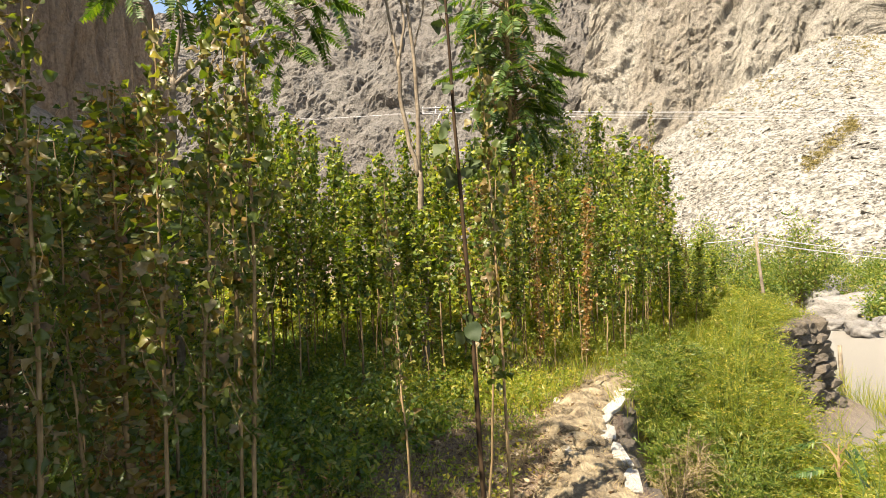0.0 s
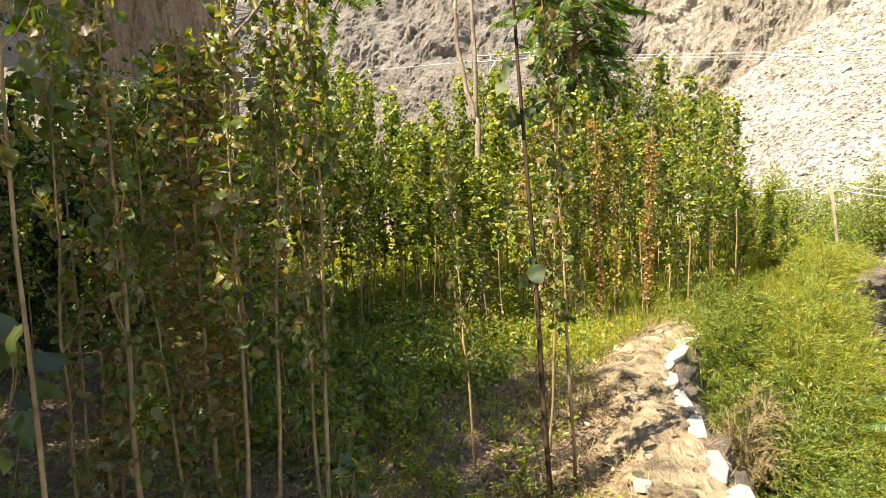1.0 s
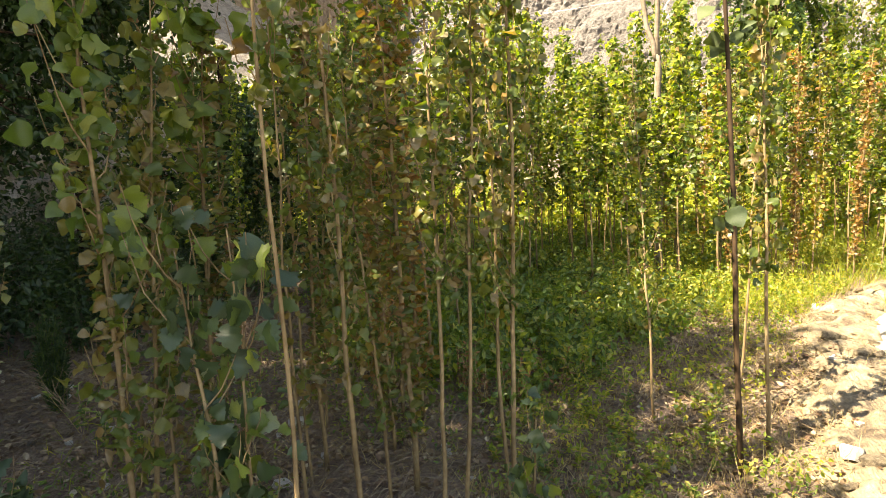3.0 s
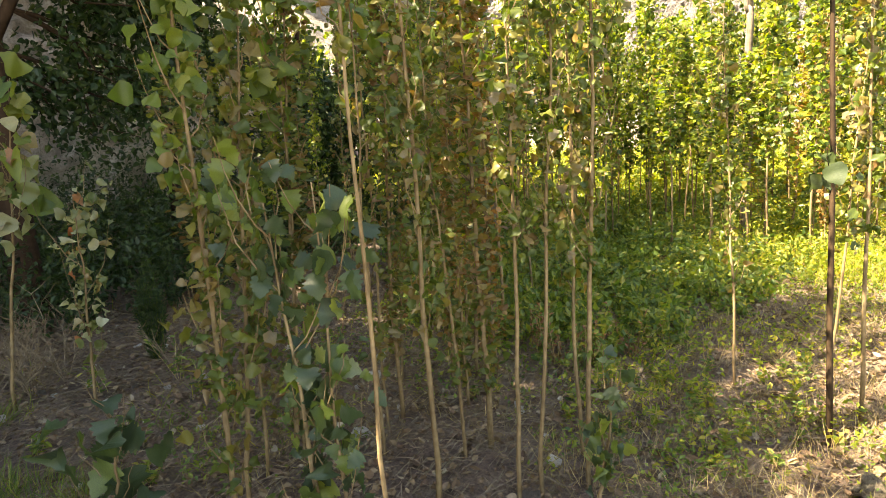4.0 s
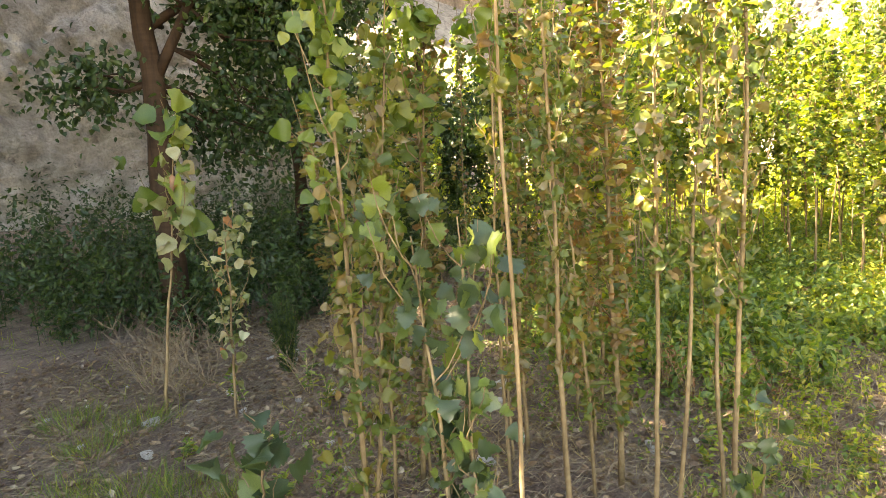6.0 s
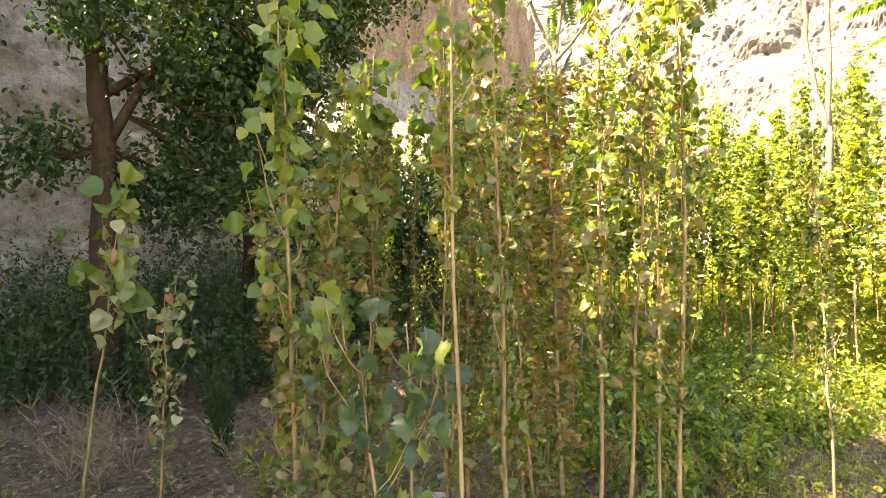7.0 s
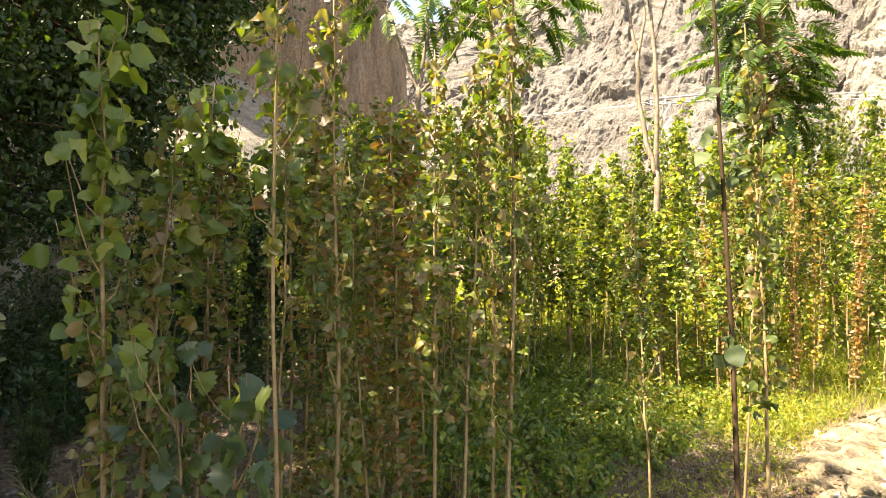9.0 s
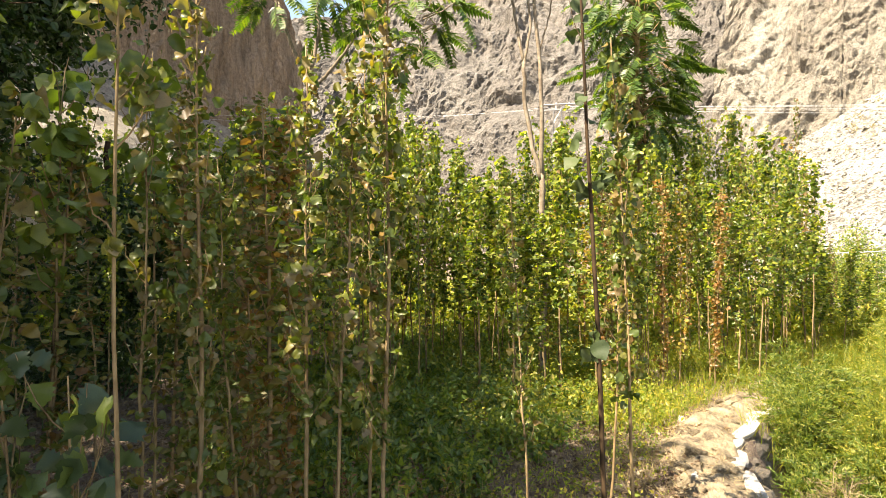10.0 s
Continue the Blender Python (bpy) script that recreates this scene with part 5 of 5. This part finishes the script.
def edging():
    """Flat pale stones lining the lip of the bank."""
    r = random.Random(21)
    e = thing("stone_edging", pose(0, 0, 0), "row of flat pale stones along the lip of the bank", "edging")
    y = 1.5
    i = 0
    while y < 6.7:
        l = r.choice((0.16, 0.22, 0.3, 0.4, 0.55))
        w = r.uniform(0.09, 0.17)
        x = float(edge_x(y + l / 2)) - 0.06 + r.uniform(-0.04, 0.03)
        slope = math.degrees(math.atan2(float(edge_x(y + 0.5) - edge_x(y)), 0.5))
        z = float(height(x - 0.12, y + l / 2)) + r.uniform(-0.03, 0.012)
        part("stone", EDGE_STONES[i % 6], e, at=pose(x, y + l / 2, z, r.uniform(-4, 4), r.uniform(-2, 9), -slope + r.uniform(-10, 10)) @ Matrix.Diagonal((w, l, r.uniform(0.035, 0.06), 1)))
        for k in range(3):
            part("stone", WALL_STONES[(i + k) % 6], e, at=pose(x + 0.05 + r.uniform(-0.03, 0.03), y + l / 2, z - 0.16 - 0.17 * k, r.uniform(-8, 8), r.uniform(-8, 8), -slope + r.uniform(-20, 20)) @ Matrix.Diagonal((r.uniform(0.2, 0.28), l * r.uniform(0.85, 1.1), r.uniform(0.15, 0.2), 1)))
        y += l * r.uniform(0.8, 1.15)
        i += 1
    return e


edging()


def dry_stone_wall():
    """The tall retaining wall of rough stones whose end shows beside the shrubs."""
    r = random.Random(22)
    e = thing("dry_stone_wall", pose(0, 0, 0), "tall dry-stone retaining wall of dark rough stones", "wall")
    line = [(5.0, 9.55), (6.35, 10.55), (6.62, 12.0), (6.95, 18.0)]
    z = -2.3
    while z < 0.02:
        hgt = r.uniform(0.12, 0.24)
        for (ax, ay), (bx, by) in zip(line, line[1:]):
            L = math.hypot(bx - ax, by - ay)
            u = r.uniform(-0.1, 0.1)
            ang = math.degrees(math.atan2(by - ay, bx - ax))
            while u < L:
                l = r.uniform(0.22, 0.5)
                f = (u + l / 2) / L
                out = 0.10 * (0.0 - z) + r.uniform(-0.04, 0.05)
                nx, ny = (by - ay) / L, -(bx - ax) / L
                part("stone", WALL_STONES[r.randrange(6)], e, at=pose(ax + (bx - ax) * f + nx * out, ay + (by - ay) * f + ny * out, z + hgt / 2, r.uniform(-8, 8), r.uniform(-8, 8), ang + r.uniform(-8, 8)) @ Matrix.Diagonal((l * 1.15, r.uniform(0.4, 0.55), hgt * 1.2, 1)))
                u += l * 0.97
        z += hgt * 0.95
    return e


dry_stone_wall()
r_ = random.Random(23)
for i, (az, d, w, h) in enumerate([(33.5, 31, 2.6, 1.5), (35.5, 33, 2.4, 1.3), (31.8, 36, 2.2, 1.5), (34.4, 27.5, 1.3, 0.7), (36.8, 28, 1.5, 0.8), (32.6, 29, 1.0, 0.5), (35.2, 38, 2.4, 1.6), (33.0, 42, 2.6, 1.8), (37.5, 37, 2.6, 1.7), (30.6, 40, 2.0, 1.6)]):
    x, y = polar(az, d)
    b = new("boulder", BOULDERS[i % 4])
    b.matrix_basis = pose(x, y, float(height(x, y)) + h * 0.32, r_.uniform(-6, 6), r_.uniform(-6, 6), r_.uniform(0, 360)) @ Matrix.Diagonal((w, w * r_.uniform(0.6, 0.9), h, 1))
    tagged(b, "pale rounded river boulder on the sand", "boulder", "river boulders")


# ---- far shrubs, posts, power line ----
def far_shrub(x, y, rad, tall, n, seed, label, mat, leaf=0.16):
    r = np.random.default_rng(seed)
    z = float(height(x, y))
    e = thing("shrub", pose(x, y, z), label, "shrub", "riverside shrubs")
    wood, leaves = Soup(), Soup()
    centres = []
    for _ in range(16):
        a, q = r.uniform(0, 6.283), rad * r.random() ** 0.5
        top = (math.cos(a) * q, math.sin(a) * q, tall * (1 - 0.5 * (q / rad) ** 2) * r.uniform(0.6, 1.05))
        p = limb(wood, (0.1 * top[0], 0.1 * top[1], -0.05), top, 0.04, 0.01, r, 6, 0.08, 4)
        centres += list(p[2:])
    centres = np.array(centres)
    base = centres[r.integers(0, len(centres), n)] + r.normal(size=(n, 3)) * rad * 0.17
    base[:, 2] = np.maximum(base[:, 2], 0.05)
    leaves.blades(LEAF_KITE, base, unit(n, r), unit(n, r) + np.array([0, 0, 0.4]), leaf * (0.5 + r.random(n)), 0.6)
    tagged(part("branchwork", wood.mesh("branchwork", M_BARK_TAN), e), kind="stuff")
    tagged(part("foliage", leaves.mesh("foliage", mat), e), kind="stuff")
    return e


for i, (az, d, rad, tall) in enumerate([(30.2, 36, 1.9, 4.9), (24.8, 37, 2.0, 5.0), (27.0, 34, 1.4, 2.4), (35.6, 38, 2.2, 2.6), (33.2, 44, 2.0, 2.8), (39.0, 34, 2.6, 3.0), (21.5, 38, 2.2, 4.2), (28.2, 46, 1.8, 3.4), (37.4, 30, 1.6, 1.6)]):
    x, y = polar(az, d)
    far_shrub(x, y, rad, tall, 8500, 80 + i, "dusty grey-green riverside shrub", M_HERB if i % 3 else M_FEATHER, 0.13)


def wooden_post(x, y, z, tall, rad, lean, label, name="wooden_post"):
    s = Soup()
    s.tube([(0, 0, -0.2), (lean * 0.3, 0, tall * 0.3), (lean * 0.65, 0.01, tall * 0.65), (lean, 0, tall)], [rad, rad * 0.95, rad * 0.9, rad * 0.8], 9)
    ob = new(name, s.mesh(name, M_WOOD, True))
    ob.matrix_basis = pose(x, y, z)
    return tagged(ob, label, "post")


px, py = polar(33.1, 15.5)
wooden_post(px, py, float(height(px, py)), 1.12, 0.05, -0.05, "weathered wooden fence post on the sand below the wall")
px, py = polar(28.2, 22.0)
wooden_post(px, py, float(height(px, py)), 3.85, 0.055, -0.4, "leaning wooden pole carrying wires", "utility_pole")


def cable(a, b, sag, rad, label, name="cable"):
    t = np.linspace(0, 1, 30)[:, None]
    a, b = np.array(a, float), np.array(b, float)
    pts = a + (b - a) * t - np.array([0, 0, 1]) * sag * 4 * t * (1 - t)
    s = Soup()
    s.tube(pts, [rad] * 30, 4)
    return tagged(new(name, s.mesh(name, M_CABLE)), label, "cable", "overhead wires")


top = (px - 0.35, py, float(height(px, py)) + 3.8)
cable(top, (*polar(44, 34), 0.2), 0.15, 0.012, "pale wire strung between poles")
cable((top[0], top[1], top[2] - 0.18), (*polar(44, 34), 0.0), 0.15, 0.012, "pale wire strung between poles")
cable((*polar(12, 26), 1.9), top, 0.3, 0.012, "pale wire strung between poles")


def pylon(x, y, z0, tall):
    """A lattice mast with a long double crossarm."""
    e = thing("power_pylon", pose(x, y, z0), "grey lattice power pylon with a long crossarm", "pylon")
    s = Soup()
    w0, w1 = 1.0, 0.35
    for sx in (-1, 1):
        for sy in (-1, 1):
            s.tube([(sx * w0, sy * w0, -0.3), (sx * w1, sy * w1, tall)], [0.06, 0.05], 4)
    n = 14
    for i in range(n):
        za, zb = tall * i / n, tall * (i + 1) / n
        wa, wb = w0 + (w1 - w0) * i / n, w0 + (w1 - w0) * (i + 1) / n
        for k in (-1, 1):
            s.tube([(-wa * k, -wa, za), (wb * k, -wb, zb)], [0.03, 0.03], 3)
            s.tube([(-wa * k, wa, za), (wb * k, wb, zb)], [0.03, 0.03], 3)
            s.tube([(-wa, -wa * k, za), (-wb, wb * k, zb)], [0.03, 0.03], 3)
            s.tube([(wa, -wa * k, za), (wb, wb * k, zb)], [0.03, 0.03], 3)
    part("lattice_mast", s.mesh("lattice_mast", M_STEEL), e)
    for dz in (0.0, 0.55):
        b = Soup()
        b.tube([(-1.5, 0, tall + dz), (3.7, 0, tall + dz)], [0.09, 0.09], 6)
        part("crossarm", b.mesh("crossarm", M_STEEL), e)
    for k in range(5):
        b = Soup()
        xx = -1.4 + 1.25 * k
        b.tube([(xx, 0, tall), (xx, 0, tall + 0.75)], [0.05, 0.05], 6)
        part("insulator", b.mesh("insulator", M_CABLE), e)
    return e


PY = polar(-0.1, 60.0)
pylon(PY[0], PY[1], -2.6, 17.6)
for k in range(5):
    xx = PY[0] - 1.4 + 1.25 * k
    cable((xx, PY[1], 15.3 + 0.1 * (k % 2)), (95.0, 71.0 + 0.8 * k, 15.6 + 0.75 * k), 1.4, 0.016, "thin pale power cable across the valley")
for k in (0, 3):
    cable((-45.0, 60.0 + 0.6 * k, 16.5 + 0.3 * k), (PY[0] - 1.4 + 1.25 * k, PY[1], 15.3), 1.0, 0.012, "thin pale power cable across the valley")


def scree_stones():
    """Loose stones and blocks standing proud of the scree."""
    r = np.random.default_rng(51)
    low, high = np.array(SCREE_LOW), np.array(SCREE_HIGH)
    k = np.linspace(0, 1, len(low))
    s = Soup()
    cube = np.array([(-1, -1, -1), (1, -1, -1), (1, 1, -1), (-1, 1, -1), (-0.7, -0.7, 1), (0.7, -0.6, 1), (0.6, 0.7, 0.8), (-0.7, 0.6, 1)]) * 0.5
    faces = [(0, 3, 2, 1), (4, 5, 6, 7), (0, 1, 5, 4), (1, 2, 6, 5), (2, 3, 7, 6), (3, 0, 4, 7)]
    for _ in range(15000):
        u, v = r.random() * 0.68, r.random()
        lo = np.array([np.interp(u, k, low[:, c]) for c in range(3)])
        hi = np.array([np.interp(u, k, high[:, c]) for c in range(3)])
        p = lo + (hi - lo) * v
        h = 0.45 * fractal((p[0] * 0.09, p[1] * 0.09, p[2] * 0.09), 6, False)
        p = p + np.array([0, 0, h * min(1.0, 6 * v)])
        size = 0.10 + 0.30 * r.random() ** 3 + 0.7 * r.random() ** 30
        m = np.array(Euler(r.uniform(-0.6, 0.6, 3) + np.array([0, 0, r.uniform(0, 6)])).to_matrix())
        s.add((cube * size * np.array([1.3, 1, 0.7]) * (0.8 + 0.4 * r.random((8, 3)))) @ m.T + p, faces)
    return tagged(new("scree_stones", s.mesh("scree_stones", M_SCREE)), "loose grey stones scattered over the scree", "stones", kind="stuff")


scree_stones()


def scree_tufts():
    """Dry yellowish shrubs: a band across the scree and single ones above it."""
    r = np.random.default_rng(52)
    low, high = np.array(SCREE_LOW), np.array(SCREE_HIGH)
    k = np.linspace(0, 1, len(low))
    s = Soup()
    for i in range(440):
        if i < 190:
            f = r.random()
            u, v = 0.515 + 0.11 * f + r.normal() * 0.004, 0.34 + 0.09 * f + r.normal() * 0.017
        else:
            u, v = 0.3 + 0.5 * r.random(), 0.55 + 0.43 * r.random() ** 0.7
        p = np.array([np.interp(u, k, low[:, c]) for c in range(3)]) * (1 - v) + np.array([np.interp(u, k, high[:, c]) for c in range(3)]) * v
        p[2] += 0.45 * fractal((p[0] * 0.09, p[1] * 0.09, p[2] * 0.09), 6, False)
        n = 22
        size = r.uniform(0.2, 0.55)
        base = p + r.normal(size=(n, 3)) * size * np.array([0.4, 0.4, 0.25]) + np.array([0, 0, 0.15])
        s.blades(LEAF_KITE, base, unit(n, r) + np.array([0, 0, 0.6]), unit(n, r), size * (0.3 + 0.4 * r.random(n)), 0.5)
    return tagged(new("scree_shrubs", s.mesh("scree_shrubs", M_SHRUB_DRY)), "low dry yellowish shrubs on the scree", "shrubs", kind="stuff")


scree_tufts()


def dry_weed(x, y, tall, seed):
    """A dead branching weed: straw-coloured stalks with forked tips."""
    r = np.random.default_rng(seed)
    e = thing("dry_weed", pose(x, y, float(height(x, y))), "dead brown weed with thin branching stalks", "weed", "dry weeds in the yard")
    for _ in range(r.integers(4, 8)):
        a = r.uniform(0, 6.283)
        top = np.array([math.cos(a) * 0.35 * tall, math.sin(a) * 0.35 * tall, tall * r.uniform(0.45, 1.0)])
        t = np.linspace(0, 1, 6)[:, None]
        pts = top * t + np.cumsum(r.normal(size=(6, 3)) * 0.014, axis=0)
        pts[0] = (0, 0, -0.03)
        s = Soup()
        s.tube(pts, np.linspace(0.0048, 0.0018, 6), 4, False)
        for _ in range(9):
            b = pts[r.integers(2, 6)]
            d = unit(1, r)[0] * np.array([1, 1, 0.4]) + np.array([0, 0, 0.7])
            s.tube([b, b + d * 0.06, b + d * 0.13 + np.array([0, 0, 0.02])], [0.0025, 0.002, 0.001], 3, False)
        tagged(part("stalk", s.mesh("stalk", M_STALK_DEAD), e), kind="stuff")
    return e


for i, (x, y, tall) in enumerate([(-4.6, 1.95, 0.5), (-4.95, 2.3, 0.55), (-4.35, 2.25, 0.55), (-4.75, 2.15, 0.4), (-4.3, 2.0, 0.35), (-3.7, 2.6, 0.4), (-5.3, 2.4, 0.3)]):
    dry_weed(x, y, tall, 400 + i)


# ---- single weeds on the bare soil ----
def small_weed(x, y, tall, seed, mat, label, n_stalks=3, leaf=0.035):
    r = np.random.default_rng(seed)
    e = thing("weed", pose(x, y, float(height(x, y))), label, "weed", "weeds on the bare soil")
    stalks, leaves = Soup(), Soup()
    for _ in range(n_stalks):
        top = np.array([r.normal() * 0.25 * tall, r.normal() * 0.25 * tall, tall * r.uniform(0.6, 1.1)])
        root = np.array([r.normal() * 0.015, r.normal() * 0.015, -0.02])
        t = np.linspace(0, 1, 5)[:, None]
        pts = root + (top - root) * t + r.normal(size=(5, 3)) * 0.004
        stalks.tube(pts, np.linspace(0.0025, 0.001, 5), 4, False)
        n = 12
        f = 0.15 + 0.85 * r.random(n)
        base = np.stack([np.interp(f, t[:, 0], pts[:, c]) for c in range(3)], -1)
        leaves.blades(LEAF_FAR, base, unit(n, r) * np.array([1, 1, 0.4]) + np.array([0, 0, 0.35]), unit(n, r) * 0.5 + np.array([0, 0, 0.8]), leaf * (0.6 + 0.8 * r.random(n)), 0.55)
    tagged(part("stalk", stalks.mesh("stalk", M_STRAW), e), kind="stuff")
    tagged(part("foliage", leaves.mesh("foliage", mat), e), kind="stuff")
    return e


YELLOW_WEED = "small yellow-green weed sprouting from the leaf-strewn soil"
GREEN_WEED = "small green weed sprouting from the leaf-strewn soil"
for i, (x, y, tall) in enumerate([(-0.62, 3.3, 0.16), (-0.42, 3.29, 0.14), (-0.31, 3.14, 0.2), (-0.18, 2.89, 0.14), (-0.55, 2.8, 0.18), (-0.57, 3.57, 0.26), (-0.24, 2.8, 0.12), (-0.67, 3.9, 0.3), (-0.73, 4.02, 0.32), (0.05, 3.4, 0.15), (0.12, 3.9, 0.2),
                                  (-0.9, 3.1, 0.16), (-0.1, 3.6, 0.18), (-0.38, 3.8, 0.24), (-0.45, 2.5, 0.1), (0.2, 3.1, 0.12), (-1.62, 3.27, 0.22), (-1.4, 2.9, 0.14), (-1.85, 3.1, 0.24), (-0.95, 2.7, 0.13)]):
    small_weed(x, y, tall * 0.85, 500 + i, M_GRASS, YELLOW_WEED, 3)
    small_weed(x + 0.16 * math.sin(9.1 * i), y + 0.2 * math.cos(5.3 * i), tall * 0.6, 540 + i, M_HERB, GREEN_WEED, 3)
for i, (x, y, tall) in enumerate([(-2.9, 1.7, 0.2), (-3.1, 2.3, 0.24), (-2.5, 1.5, 0.16), (-3.4, 1.5, 0.16), (-2.7, 2.2, 0.22), (-2.2, 2.3, 0.25), (-3.5, 2.5, 0.3), (-2.4, 2.7, 0.3), (-3.9, 2.2, 0.25)]):
    small_weed(x, y, tall, 580 + i, M_HERB, GREEN_WEED, 5, 0.04)
for i, (x, y) in enumerate([(-1.21, 3.37), (-1.05, 3.45), (-1.38, 3.5), (-0.85, 3.75)]):
    small_weed(x, y, 0.34, 600 + i, M_RUST, "withered rusty-brown herb among the green ones", 7, 0.03)


def grass_tuft(x, y, rad, tall, n, seed):
    r = np.random.default_rng(seed)
    a, q = r.uniform(0, 6.283, n), rad * np.sqrt(r.random(n))
    base = np.stack([np.cos(a) * q, np.sin(a) * q, 0 * a - 0.02], -1)
    tip = np.stack([np.cos(a) * 0.6 * q / rad + r.normal(size=n) * 0.35, np.sin(a) * 0.6 * q / rad + r.normal(size=n) * 0.35, 1 + 0 * a], -1)
    s = Soup()
    tv, tf = BLADE
    s.blades(([(u * 0.022, v, w) for u, v, w in tv], tf), base, tip, unit(n, r), tall * (0.4 + 0.7 * r.random(n)))
    ob = new("grass_tuft", s.mesh("grass_tuft", M_HERB))
    ob.matrix_basis = pose(x, y, float(height(x, y)))
    return tagged(ob, "low tuft of thin green grass on the shaded yard", "grass", "grass tufts on the yard", kind="stuff")


for i, (x, y, rad, tall) in enumerate([(-3.25, 1.14, 0.2, 0.2), (-3.05, 1.3, 0.14, 0.17), (-4.13, 1.59, 0.16, 0.2), (-3.96, 1.25, 0.14, 0.17), (-3.5, 0.95, 0.16, 0.18), (-2.75, 1.35, 0.12, 0.16), (-4.6, 1.4, 0.18, 0.2)]):
    grass_tuft(x, y, rad, tall, 260, 620 + i)


def broom_weed(x, y, rad, tall, seed):
    """A narrow upright weed of countless fine green needles."""
    r = np.random.default_rng(seed)
    e = thing("broom_weed", pose(x, y, float(height(x, y))), "tall narrow dark green broom-like weed", "weed")
    stalks, leaves = Soup(), Soup()
    t = np.linspace(0, 1, 5)[:, None]
    for _ in range(34):
        a, q = r.uniform(0, 6.283), rad * r.random() ** 0.5
        top = np.array([math.cos(a) * q, math.sin(a) * q, tall * (1 - 0.45 * q / rad) * r.uniform(0.7, 1.05)])
        pts = np.array([0, 0, -0.03]) + top * np.concatenate([t ** 0.6, t ** 0.6, t], 1)
        stalks.tube(pts, np.linspace(0.003, 0.001, 5), 3, False)
        n = 90
        f = 0.1 + 0.9 * r.random(n)
        base = np.stack([np.interp(f, t[:, 0], pts[:, c]) for c in range(3)], -1) + r.normal(size=(n, 3)) * 0.008
        leaves.blades(LEAF_LANCE, base, unit(n, r) + np.array([0, 0, 0.9]), unit(n, r), 0.035 + 0.03 * r.random(n), 0.6)
    tagged(part("stalk", stalks.mesh("stalk", M_HERB), e), kind="stuff")
    tagged(part("foliage", leaves.mesh("foliage", M_LEAF_DARK), e), kind="stuff")
    return e


broom_weed(-4.0, 2.72, 0.11, 0.9, 640)


CLODS = [stone_mesh(60 + i, M_BUND, 2, 0.4, 0.3, True) for i in range(4)]


def bank_clods():
    """Loose clods of earth and a few small stones along the trodden bank."""
    r = random.Random(71)
    e = thing("bank_clods", pose(0, 0, 0), "loose earth clods and small stones on the trodden bank", "clods")
    for i in range(110):
        y = 1.2 + 5.6 * r.random()
        x = float(bank_x(y)) + r.gauss(-0.08, 0.2)
        q = 0.02 + 0.07 * r.random() ** 3
        part("clod", CLODS[i % 4] if i % 7 else EDGE_STONES[i % 6], e, at=pose(x, y, float(height(x, y)) + 0.03 + 0.1 * q, r.uniform(-20, 20), r.uniform(-20, 20), r.uniform(0, 360)) @ Matrix.Diagonal((q * 1.5, q, q * 0.7, 1)))
    return e


bank_clods()


def yard_stones():
    """Small pale stones lying about on the shaded yard."""
    r = random.Random(72)
    e = thing("loose_stones", pose(0, 0, 0), "small pale stones scattered on the shaded yard soil", "stones")
    for i in range(90):
        x, y = r.uniform(-5.2, -0.6), r.uniform(0.9, 3.2)
        q = 0.02 + 0.06 * r.random() ** 3
        part("stone", (EDGE_STONES if i % 3 else WALL_STONES)[i % 6], e, at=pose(x, y, float(height(x, y)) + 0.2 * q, r.uniform(-15, 15), r.uniform(-15, 15), r.uniform(0, 360)) @ Matrix.Diagonal((q * 1.4, q, q * 0.7, 1)))
    return e


yard_stones()
